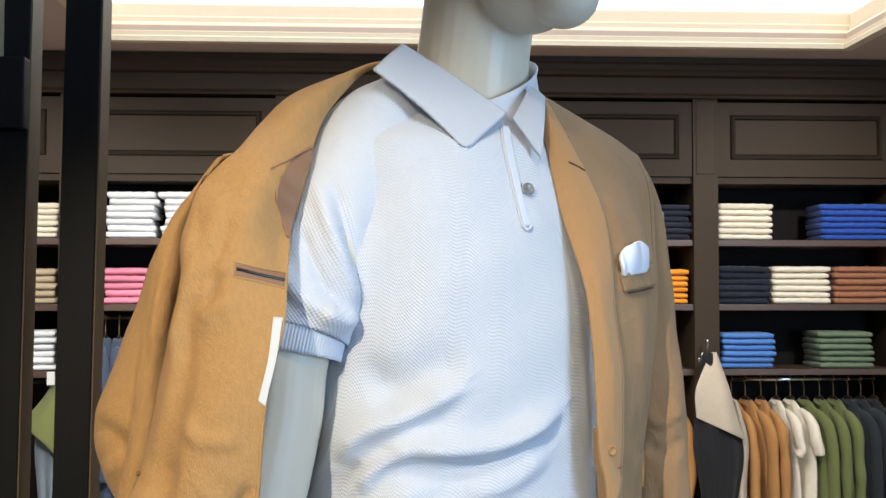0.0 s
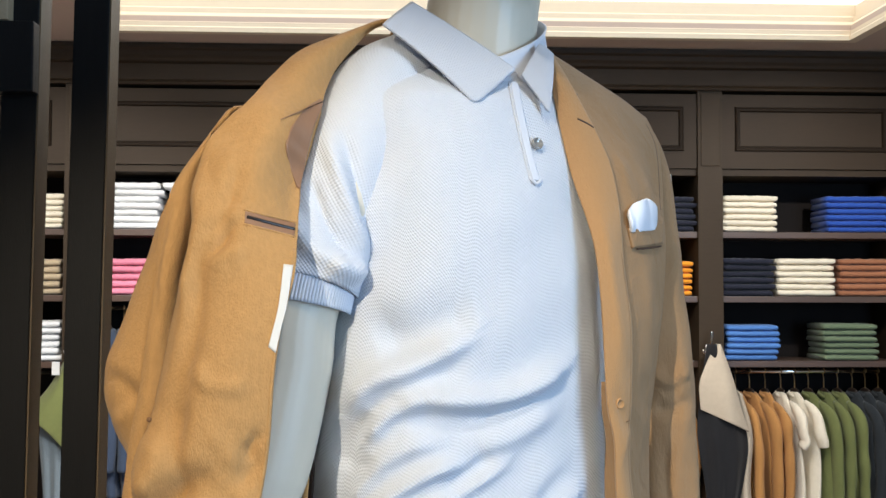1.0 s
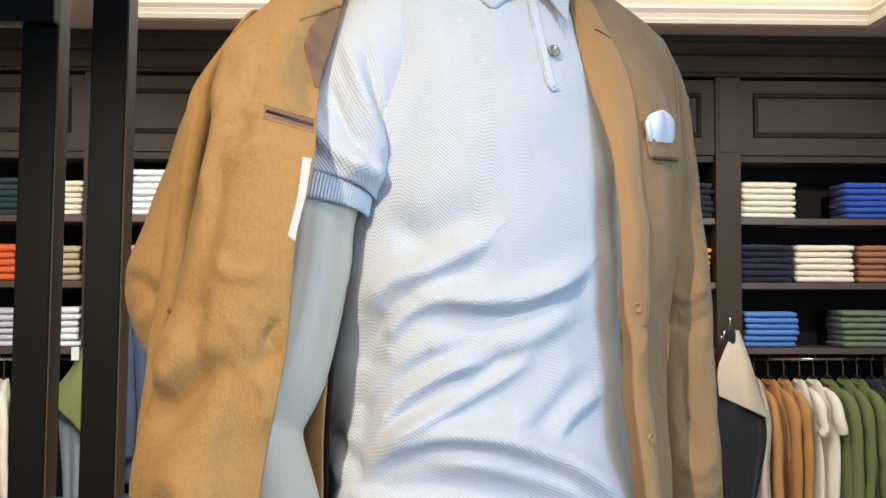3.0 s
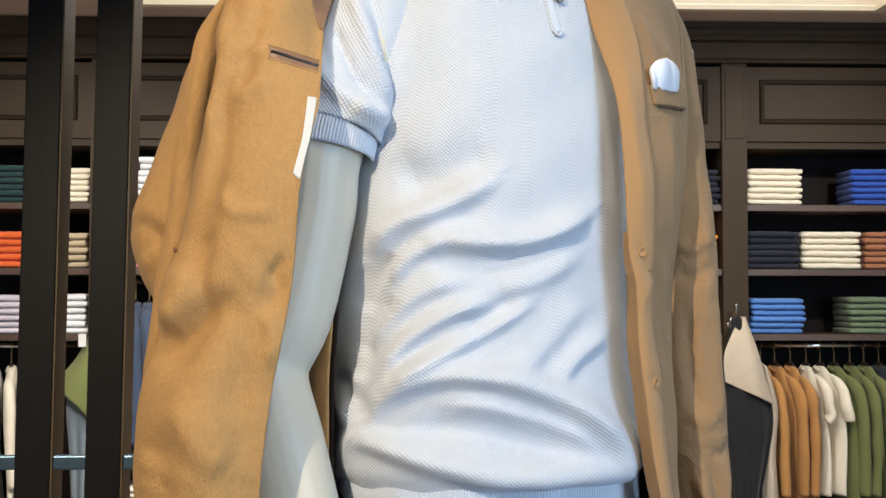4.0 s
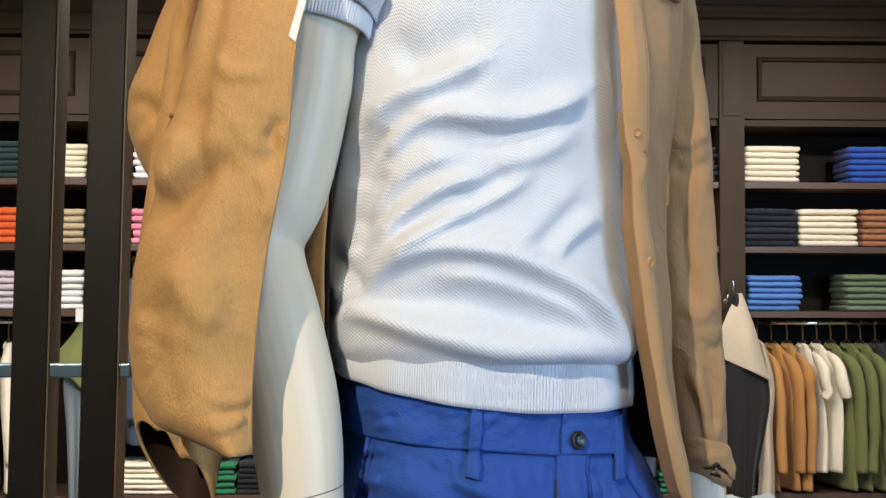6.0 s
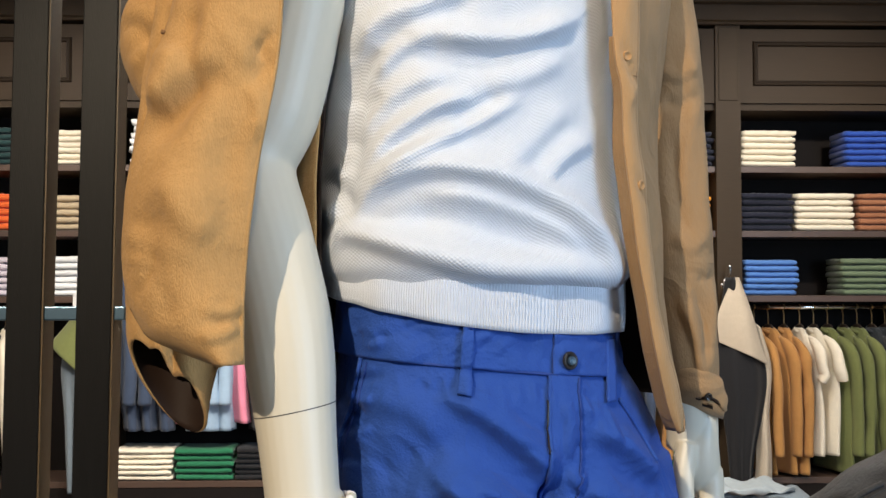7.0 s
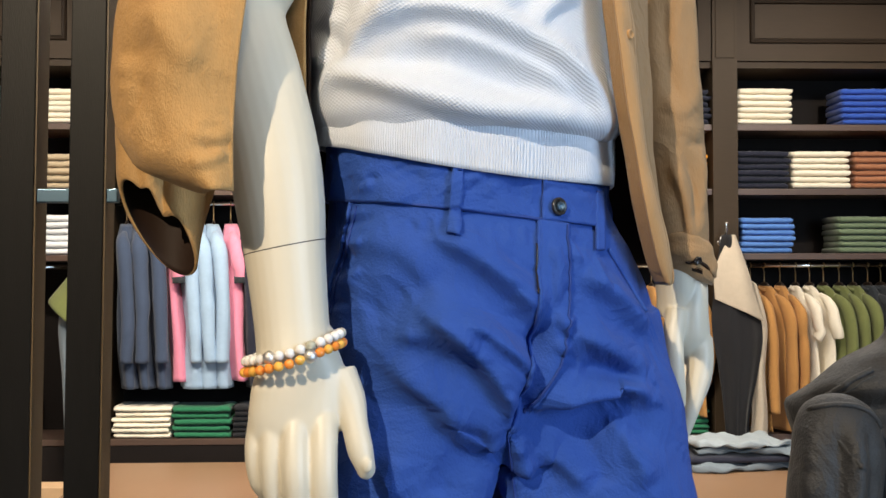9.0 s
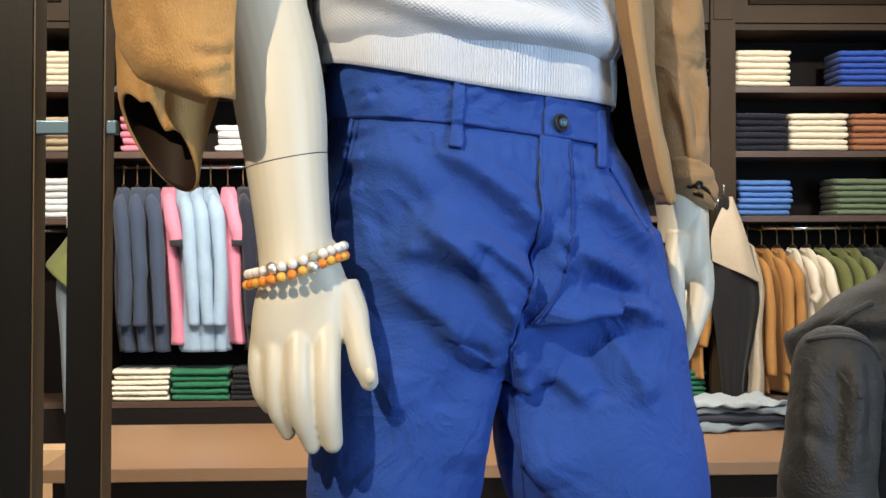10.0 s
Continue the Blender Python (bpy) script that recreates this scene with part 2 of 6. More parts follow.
def folds(p, n, lines, front=True, gain=1.0):
    """Raise or sink creases that run along lines of x, z on a cloth seen from the front: rows, height, width, and the width on the other side of the line."""
    x, z = p[..., 0], p[..., 2]
    total = np.zeros(x.shape)
    for rows, height, width, *other in lines:
        c = crom(rows, 40)
        d2 = np.full(x.shape, 9.0)
        at = np.zeros(x.shape)
        side = np.zeros(x.shape)
        for k in range(39):
            (a, b), (e, g) = c[k], c[k + 1] - c[k]
            s = np.clip(((x - a) * e + (z - b) * g) / max(e * e + g * g, 1e-12), 0, 1)
            q = (x - a - s * e) ** 2 + (z - b - s * g) ** 2
            near = q < d2
            d2 = np.where(near, q, d2)
            at = np.where(near, (k + s) / 39, at)
            if other:
                side = np.where(near, e * (z - b) - g * (x - a), side)
        reach = np.where(side < 0, other[0], width) if other else width
        total += height * np.exp(-d2 / reach ** 2) * np.clip(np.sin(math.pi * np.clip(at * 0.9 + 0.05, 0, 1)) * 1.6, 0, 1)
    weight = np.clip(-n[..., 1] * 1.6, 0, 1) if front else np.ones(x.shape)
    return p + n * (gain * total * weight)[..., None]


def ripple(p, n, amount, size, seed=0):
    """Soft uneven waves over a cloth."""
    r = np.random.RandomState(seed)
    h = np.zeros(p.shape[:-1])
    for k in range(9):
        d = r.normal(size=3)
        d /= np.linalg.norm(d)
        h += np.sin(p @ d * (2 * math.pi / (size * r.uniform(0.6, 1.7))) + r.uniform(0, 6.3)) / 3
    return p + n * (h * amount)[..., None]


class Cloth:
    """A surface on which details are laid from the front."""

    def __init__(self, *obs):
        verts, faces = [], []
        for ob in obs:
            base = len(verts)
            verts += [v.co[:] for v in ob.data.vertices]
            faces += [[i + base for i in q.vertices] for q in ob.data.polygons]
        self.tree = BVHTree.FromPolygons(verts, faces)

    def at(self, x, z, lift=0.0):
        hit, nor, _, _ = self.tree.ray_cast(Vector((x, -1.0, z)), Vector((0, 1, 0)))
        if hit is None:
            hit, nor, _, _ = self.tree.find_nearest(Vector((x, 0.9, z)))
        if nor.y > 0:
            nor = -nor
        return hit + nor * lift, nor

    def seam(self, name, rows, radius, material, parent, lift=0.0, nu=6, count=40, label=""):
        pts = [self.at(a, b, lift)[0] for a, b in crom(rows, count)]
        return tube(name, [(*q, radius) for q in pts], nu, material, parent, label)

    def strip(self, name, left, right, material, parent, lift=0.002, thick=0.0012, nu=8, nv=24, label="", uv=False):
        l, r = crom(left, nv), crom(right, nv)
        p = np.array([[self.at(*(l[j] + (r[j] - l[j]) * i / (nu - 1)), lift)[0] for i in range(nu)] for j in range(nv)])
        uvs = p.reshape(-1, 3)[:, [0, 2]] if uv else None
        return make(name, p.reshape(-1, 3), grid_faces(nv, nu, False), material, parent, label, thick=thick, uv=uvs)


def remeshed(pieces, voxel, rounds):
    """Joins closed pieces (points of a grid, closed round) into one smooth skin: its points and faces."""
    verts, faces, base = [], [], 0
    for p, f in pieces:
        verts.append(p)
        faces += [[i + base for i in q] for q in f]
        base += len(p)
    ob = make("joined", np.vstack(verts), faces, SKIN)
    r = ob.modifiers.new("skin", "REMESH")
    r.mode, r.voxel_size = "VOXEL", voxel
    s = ob.modifiers.new("soften", "SMOOTH")
    s.factor, s.iterations = 0.5, rounds
    me = bpy.data.meshes.new_from_object(ob.evaluated_get(bpy.context.evaluated_depsgraph_get()))
    v = np.zeros(len(me.vertices) * 3)
    me.vertices.foreach_get("co", v)
    n = np.zeros(len(me.vertices) * 3)
    me.vertices.foreach_get("normal", n)
    f = [q.vertices[:] for q in me.polygons]
    old = ob.data
    bpy.data.objects.remove(ob)
    bpy.data.meshes.remove(old)
    bpy.data.meshes.remove(me)
    return v.reshape(-1, 3), n.reshape(-1, 3), f


def solid(axis, nu=20, squash=None):
    p = tube_points(axis, nu, squash)
    f = [list(q) for q in grid_faces(len(p), nu, True)] + [list(range(nu))[::-1], [(len(p) - 1) * nu + k for k in range(nu)]]
    return p.reshape(-1, 3), f


def egg(centre, radii, turn=0.0, nu=28, nv=18):
    t = np.linspace(0.02, math.pi - 0.02, nv)[:, None]
    a = np.linspace(0, 2 * math.pi, nu, endpoint=False)[None, :]
    x, y, z = radii[0] * np.sin(t) * np.cos(a), radii[1] * np.sin(t) * np.sin(a), radii[2] * np.cos(t) * np.ones_like(a)
    c, s = math.cos(radians(turn)), math.sin(radians(turn))
    p = np.stack([centre[0] + c * x - s * y, centre[1] + s * x + c * y, centre[2] + z], -1)
    f = [list(q) for q in grid_faces(nv, nu, True)] + [list(range(nu))[::-1], [(nv - 1) * nu + k for k in range(nu)]]
    return p.reshape(-1, 3), f


def loft(rows, zs, nu, power=2.0):
    """Body sections: z, centre x, centre y, half width, half depth, turn in degrees."""
    k = keyed(rows, zs)
    a = np.linspace(0, 2 * math.pi, nu, endpoint=False) + math.pi / 2
    ca, sa = np.cos(a), np.sin(a)
    e = 2 / power
    u = np.sign(ca) * np.abs(ca) ** e
    w = np.sign(sa) * np.abs(sa) ** e
    out = np.zeros((len(zs), nu, 3))
    for i, (cx, cy, rx, ry, turn) in enumerate(k):
        c, s = math.cos(radians(turn)), math.sin(radians(turn))
        out[i, :, 0] = cx + rx * u * c - ry * w * s
        out[i, :, 1] = cy + rx * u * s + ry * w * c
        out[i, :, 2] = zs[i]
    return out


# ---- structure ----
def wall_box(name, *size, material=WALLP, kind="structure", label="", category="wall", bevel=0.0):
    return tagged(part(name, box(*size, bevel=bevel), material, None), label, category, kind=kind)


X0, X1, Y0, Y1 = -4.2, 5.2, -4.2, 6.75
wall_box("floor", X0 - .1, X1 + .1, Y0 - .1, Y1 + .1, FLOOR - 0.1, FLOOR, material=STONE, label="beige polished stone shop floor", category="floor")
wall_box("wall_north", X0, X1, Y1, Y1 + 0.15, FLOOR, 3.3, label="plain warm grey wall behind the shelving")
wall_box("wall_west", X0 - 0.15, X0, Y0, Y1, FLOOR, 3.3, label="plain warm grey side wall")
wall_box("wall_east", X1, X1 + 0.15, Y0, Y1, FLOOR, 3.3, label="plain warm grey side wall")
wall_box("wall_south", X0, X1, Y0 - 0.15, Y0, FLOOR, 3.3, label="plain warm grey wall beside the shop window")

# ceiling with a lit tray framed by a cream cornice
TX0, TX1, TY0, TY1 = -1.40, 2.47, 1.6, 5.86
bm = bmesh.new()
for b in ((X0, TX0, Y0, Y1), (TX1, X1, Y0, Y1), (TX0, TX1, Y0, TY0), (TX0, TX1, TY1, Y1)):
    box(*b, CEIL, CEIL + 0.08, bm=bm)
tagged(part("ceiling", bm, SOFFIT, None), "rose-beige painted flat ceiling round a lit tray", "ceiling", kind="structure")
tagged(part("ceiling_light_panel", box(TX0 - .1, TX1 + .1, TY0 - .1, TY1 + .1, TRAY + 0.04, TRAY + 0.07), glow("lit_ceiling", (1.0, 0.97, 0.92), 1.6), None), "bright white luminous ceiling panel in the tray", "ceiling light", kind="structure")


def frame_moulding(name, material, rect, profile, label, category="trim"):
    """A mitred moulding round the inside of a rectangle: profile rows are inset, z."""
    x0, x1, y0, y1 = rect
    pts, n = [], len(profile)
    for sx, sy in ((0, 0), (1, 0), (1, 1), (0, 1)):
        for ins, z in profile:
            pts.append((x1 - ins if sx else x0 + ins, y1 - ins if sy else y0 + ins, z))
    faces = [(c * n + k, ((c + 1) % 4) * n + k, ((c + 1) % 4) * n + (k + 1) % n, c * n + (k + 1) % n) for c in range(4) for k in range(n)]
    return tagged(make(name, pts, faces, material, smooth=False), label, category, kind="structure")


frame_moulding("trim", CREAM, (TX0 - 0.06, TX1 + 0.06, TY0 - 0.06, TY1 + 0.06),
               [(0.02, CEIL - 0.004), (0.075, CEIL - 0.004), (0.075, CEIL + 0.02), (0.066, CEIL + 0.028), (0.066, CEIL + 0.05), (0.055, CEIL + 0.056), (0.055, CEIL + 0.085), (0.035, CEIL + 0.105), (0.035, CEIL + 0.13), (0.018, CEIL + 0.14), (0.018, TRAY + 0.02), (0.0, TRAY + 0.03), (0.0, CEIL + 0.01)],
               "cream plaster cornice moulding round the ceiling tray")

# ---- wall shelving: bays between pilasters ----
WY = 6.2            # front of the shelving
BACKY = 6.62
PILLARS = [-2.82, -1.665, -0.51, 0.645, 1.80, 2.955, 4.11]
PW = 0.069
LEVELS = {"s1": 1.875, "s2": 1.517, "s3": 1.158, "low": 0.158}
shelving = empty("wall_shelving", (0, 0, 0), "dark-stained oak wall shelving with panelled top doors", "shelving")
tagged(shelving, kind="structure")
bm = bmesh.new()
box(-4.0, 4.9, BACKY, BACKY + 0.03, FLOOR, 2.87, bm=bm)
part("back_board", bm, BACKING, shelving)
for px in PILLARS:
    bm = box(px - PW, px + PW, WY - 0.012, BACKY, FLOOR, 2.66)
    pil = part("pilaster", bm, WOOD, shelving)
    part("pilaster_inlay", box(px - PW + 0.016, px + PW - 0.016, WY - 0.018, WY - 0.011, 2.24, 2.645, 0.003), WOOD, pil)
part("frieze", box(-4.0, 4.9, WY - 0.006, BACKY, 2.66, 2.80), WOODX, shelving)
prof = [(0.0, 2.66), (-0.035, 2.66), (-0.04, 2.672), (-0.03, 2.68), (-0.02, 2.69), (-0.02, 2.775), (-0.045, 2.785), (-0.05, 2.80), (-0.06, 2.815), (-0.066, 2.84), (-0.08, 2.85), (-0.084, 2.876), (0.0, 2.876)]
v = [(x, WY + y, z) for x in (-4.0, 4.9) for y, z in prof]
k = len(prof)
make("cornice", v, [(i, (i + 1) % k, k + (i + 1) % k, k + i) for i in range(k)] + [tuple(range(k)), tuple(range(2 * k - 1, k - 1, -1))], WOODX, shelving, smooth=False)


def raised_frame(x0, x1, z0, z1, y, wide=0.03, deep=0.014):
    """A mitred rectangular bead on a door face."""
    pr = [(0, 0), (0.004, -deep), (wide * 0.45, -deep * 0.75), (wide * 0.8, -deep * 0.9), (wide, 0)]
    n, pts = len(pr), []
    for sx, sz in ((0, 0), (1, 0), (1, 1), (0, 1)):
        for ins, dy in pr:
            pts.append((x1 - ins if sx else x0 + ins, y + dy, z1 - ins if sz else z0 + ins))
    return pts, [(c * n + q, ((c + 1) % 4) * n + q, ((c + 1) % 4) * n + q + 1, c * n + q + 1) for c in range(4) for q in range(n - 1)]


for a, b in zip(PILLARS[:-1], PILLARS[1:]):
    l, r = a + PW, b - PW
    door = part("cabinet_door", box(l + 0.003, r - 0.003, WY + 0.004, WY + 0.03, 2.228, 2.644), WOODX, shelving)
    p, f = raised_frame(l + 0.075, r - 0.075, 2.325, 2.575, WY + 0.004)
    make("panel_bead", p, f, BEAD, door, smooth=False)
    part("header_board", box(l, r, WY + 0.02, BACKY, 2.19, 2.224), WOODX, shelving)
    for name, z in LEVELS.items():
        if name == "s3" and (-1.7 < a < 0.6):
            continue
        part("shelf", box(l, r, WY + 0.008, BACKY, z - 0.034, z, 0.002), SHELF, shelving)
    rz = 1.445 if (-1.7 < a < 0.6) else 1.092
    tube("clothes_rail", [(l, WY + 0.16, rz, 0.013), ((l + r) / 2, WY + 0.16, rz, 0.013), (r, WY + 0.16, rz, 0.013)], 14, CHROME, shelving, "round chrome clothes rail")
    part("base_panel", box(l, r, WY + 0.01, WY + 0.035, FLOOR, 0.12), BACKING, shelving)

# ---- table in front of the shelving ----
TT = 0.10
table = empty("display_table", (0.1, 5.2, FLOOR), "low walnut display table in front of the shelving", "table")


def child_box(name, x0, x1, y0, y1, z0, z1, material, parent, bevel=0.002, label=""):
    ob = part(name, box(x0, x1, y0, y1, z0, z1, bevel), material, parent, label)
    ob.matrix_parent_inverse = Matrix.Translation(-Vector(parent.location))
    return ob


child_box("tabletop", -1.46, 2.2, 4.62, 5.78, TT - 0.055, TT, TABLE, table, 0.004)
# Near-black boards fill the dark below the tabletop.
child_box("dark_under_board", -1.40, 2.14, 4.70, 4.72, TT - 0.17, TT - 0.058, BACKING, table)
child_box("dark_under_board", -1.40, 2.14, 4.70, 4.72, TT - 0.30, TT - 0.178, BACKING, table)
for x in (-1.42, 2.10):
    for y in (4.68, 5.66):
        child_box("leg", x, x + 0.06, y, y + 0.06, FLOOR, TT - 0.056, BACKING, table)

# ---- garment rack of dark posts beside the display ----
rack = empty("garment_rack", (-0.43, 1.4, FLOOR), "ebony veneer garment rack with two square posts and a steel bar", "rack")
inv = Matrix.Translation(-Vector(rack.location))
def leaning(ob):
    for v in ob.data.vertices:
        v.co.x += (v.co.z - 1.6) * 0.0145
    return ob


for x in (-0.5, -0.411):
    post = leaning(part("post", box(x, x + 0.045, 1.40, 1.448, FLOOR, 2.9 if x < -0.45 else 2.7, 0.0015), EBONY, rack))
    post.matrix_parent_inverse = inv
    edge = leaning(part("post_edge", box(x + 0.0452, x + 0.0472, 1.4015, 1.448, FLOOR, 2.7), EDGEWOOD, post))
ob = part("steel_bar", box(-1.4, -0.356, 1.405, 1.42, 1.151, 1.169, 0.002), STEEL, rack, "flat brushed steel cross bar")
ob.matrix_parent_inverse = inv
ob = part("header_block", box(-1.3, -0.449, 1.372, 1.399, 1.775, 1.865, 0.002), EBONY, rack, "ebony header board across the post")
ob.matrix_parent_inverse = inv
ob = part("sign_board", box(-1.3, -0.482, 1.376, 1.398, 1.867, 2.3, 0.002), mat("beige_board", (0.35, 0.27, 0.17), 0.6), rack, "beige board above the header")
ob.matrix_parent_inverse = inv

# plinth under the mannequin
tagged(part("display_plinth", box(-0.75, 0.85, 0.62, 1.75, FLOOR, 0.06, 0.006), WOODX, None), "dark wood display plinth under the mannequin", "plinth")

# ---- mannequin ----
pieces = []
neck = crom([(0.095, 1.155, 1.70, 0.072), (0.092, 1.145, 1.76, 0.066), (0.098, 1.13, 1.83, 0.060), (0.108, 1.125, 1.90, 0.062)], 14)
pieces.append(solid(neck, 28))
pieces.append(egg((0.118, 1.10, 1.985), (0.078, 0.098, 0.125), 38))
pieces.append(egg((0.150, 1.062, 1.905), (0.058, 0.072, 0.075), 38))
pieces.append(egg((0.178, 1.030, 1.862), (0.036, 0.036, 0.034), 38))
pieces.append(egg((0.182, 1.018, 1.99), (0.012, 0.025, 0.03), 38))
ARM_R = [(-0.02, 1.05, 1.68, 0.048), (-0.087, 1.004, 1.53, 0.044), (-0.100, 1.00, 1.45, 0.0445), (-0.118, 0.99, 1.36, 0.043), (-0.139, 0.985, 1.305, 0.0415),
         (-0.124, 0.972, 1.24, 0.0425), (-0.107, 0.962, 1.17, 0.0425), (-0.099, 0.955, 1.12, 0.0405), (-0.094, 0.948, 1.075, 0.0365), (-0.0875, 0.94, 1.015, 0.0335), (-0.084, 0.935, 0.985, 0.034)]
pieces.append(solid(crom(ARM_R, 60), 28))


def hand_pieces(lines, palm):
    out = [egg(*e) for e in palm]
    for rows in lines:
        out.append(solid(crom(rows, 16), 14))
        x, y, z, r = rows[-1]
        out.append(egg((x, y, z), (r, r * 0.95, r * 1.15), 0, 14, 10))
    return out


pieces += hand_pieces(
    [[(-0.113, 0.94, 0.9434, 0.011), (-0.1168, 0.934, 0.9187, 0.0105), (-0.1178, 0.93, 0.8991, 0.0102), (-0.1148, 0.93, 0.8766, 0.009), (-0.1103, 0.934, 0.8661, 0.0072)],
     [(-0.1013, 0.934, 0.9387, 0.012), (-0.1025, 0.926, 0.9169, 0.0118), (-0.1023, 0.92, 0.8902, 0.0108), (-0.1006, 0.922, 0.8642, 0.0098), (-0.093, 0.93, 0.843, 0.0074)],
     [(-0.082, 0.93, 0.9389, 0.0128), (-0.0826, 0.92, 0.9173, 0.0125), (-0.0815, 0.912, 0.8861, 0.0122), (-0.0788, 0.915, 0.8587, 0.0112), (-0.0717, 0.925, 0.8323, 0.0082)],
     [(-0.0597, 0.932, 0.9387, 0.0132), (-0.0581, 0.922, 0.9171, 0.0128), (-0.0576, 0.914, 0.8858, 0.0124), (-0.0563, 0.916, 0.8584, 0.012), (-0.0532, 0.922, 0.8352, 0.0096)],
     [(-0.0479, 0.945, 0.9683, 0.019), (-0.0365, 0.938, 0.9458, 0.0155), (-0.0312, 0.93, 0.9263, 0.0122), (-0.026, 0.924, 0.9043, 0.0118), (-0.021, 0.922, 0.8886, 0.0088)]],
    [])
PALM = [(-0.083, 0.942, 1.0088, 0.026), (-0.0818, 0.94, 0.9887, 0.0225), (-0.0796, 0.937, 0.9661, 0.0205), (-0.0823, 0.934, 0.9437, 0.02), (-0.0852, 0.932, 0.9213, 0.0185), (-0.0854, 0.934, 0.9036, 0.0125)]
pieces.append(solid(crom(PALM, 30), 32, np.interp(np.linspace(0, 1, 30), [0, 0.2, 0.42, 0.62, 0.84, 1], [1.25, 1.6, 2.05, 2.1, 2.15, 2.9])))
for x, y, z in [(-0.102, 0.926, 0.9213), (-0.0827, 0.921, 0.9217), (-0.0587, 0.923, 0.9205)]:
    pieces.append(egg((x, y, z), (0.011, 0.009, 0.013), 0, 16, 10))
pieces.append(egg((-0.0192, 0.9122, 0.8927), (0.0052, 0.0022, 0.0068), 0, 16, 10))
ARM_L = [(0.288, 1.25, 1.66, 0.042), (0.296, 1.23, 1.5, 0.039), (0.302, 1.215, 1.3, 0.036), (0.316, 1.208, 1.12, 0.030), (0.326, 1.215, 1.04, 0.0245), (0.327, 1.22, 1.01, 0.025)]
pieces.append(solid(crom(ARM_L, 50), 24))
pieces += hand_pieces(
    [[(0.3217, 1.2, 1.0156, 0.013), (0.3148, 1.19, 0.987, 0.012), (0.3155, 1.185, 0.9523, 0.0105), (0.3187, 1.185, 0.927, 0.009), (0.3214, 1.188, 0.9128, 0.0068)],
     [(0.3489, 1.215, 0.9833, 0.0165), (0.3502, 1.21, 0.9576, 0.0155), (0.345, 1.205, 0.9321, 0.0135), (0.336, 1.2, 0.9017, 0.0098), (0.3302, 1.2, 0.8786, 0.006)],
     [(0.3555, 1.235, 0.983, 0.016), (0.3574, 1.232, 0.9568, 0.0145), (0.3537, 1.228, 0.9307, 0.0125), (0.3442, 1.222, 0.9051, 0.0085)],
     [(0.3608, 1.255, 0.9826, 0.015), (0.3614, 1.252, 0.956, 0.0135), (0.3576, 1.248, 0.9329, 0.011), (0.351, 1.243, 0.9133, 0.0085)]],
    [])
PALM = [(0.3423, 1.215, 1.061, 0.018), (0.341, 1.215, 1.0351, 0.021), (0.3371, 1.215, 1.0092, 0.024), (0.3373, 1.218, 0.9833, 0.024), (0.345, 1.225, 0.9603, 0.014)]
pieces.append(solid(crom(PALM, 30), 28, np.interp(np.linspace(0, 1, 30), [0, 0.3, 0.6, 1], [0.92, 0.95, 1.05, 1.15])))
v, n, f = remeshed(pieces, 0.0019, 4)
mannequin = make("mannequin", v, f, SKIN)
tagged(mannequin, "ivory lacquered shop mannequin standing on the plinth", "mannequin")

# ---- polo shirt ----
polo = empty("polo_shirt", (0.09, 1.1, 1.15), "white pique knit polo shirt worn by the mannequin", "polo shirt")
pinv = Matrix.Translation(-Vector(polo.location))
BODY = [(1.188, 0.080, 1.088, 0.150, 0.104, 28), (1.2, 0.080, 1.088, 0.161, 0.115, 28), (1.218, 0.080, 1.088, 0.170, 0.121, 28), (1.26, 0.080, 1.09, 0.169, 0.118, 29), (1.33, 0.080, 1.095, 0.167, 0.114, 30),
        (1.42, 0.085, 1.10, 0.168, 0.114, 31), (1.50, 0.086, 1.11, 0.166, 0.118, 33), (1.58, 0.088, 1.12, 0.166, 0.118, 34), (1.65, 0.088, 1.127, 0.164, 0.110, 35), (1.70, 0.082, 1.13, 0.160, 0.098, 35),
        (1.735, 0.084, 1.135, 0.140, 0.088, 35), (1.765, 0.089, 1.14, 0.100, 0.079, 33), (1.785, 0.094, 1.142, 0.076, 0.073, 31)]
zs = np.linspace(1.188, 1.785, 300)
p = loft(BODY, zs, 520, 2.25)
n = grid_normals(p, True)
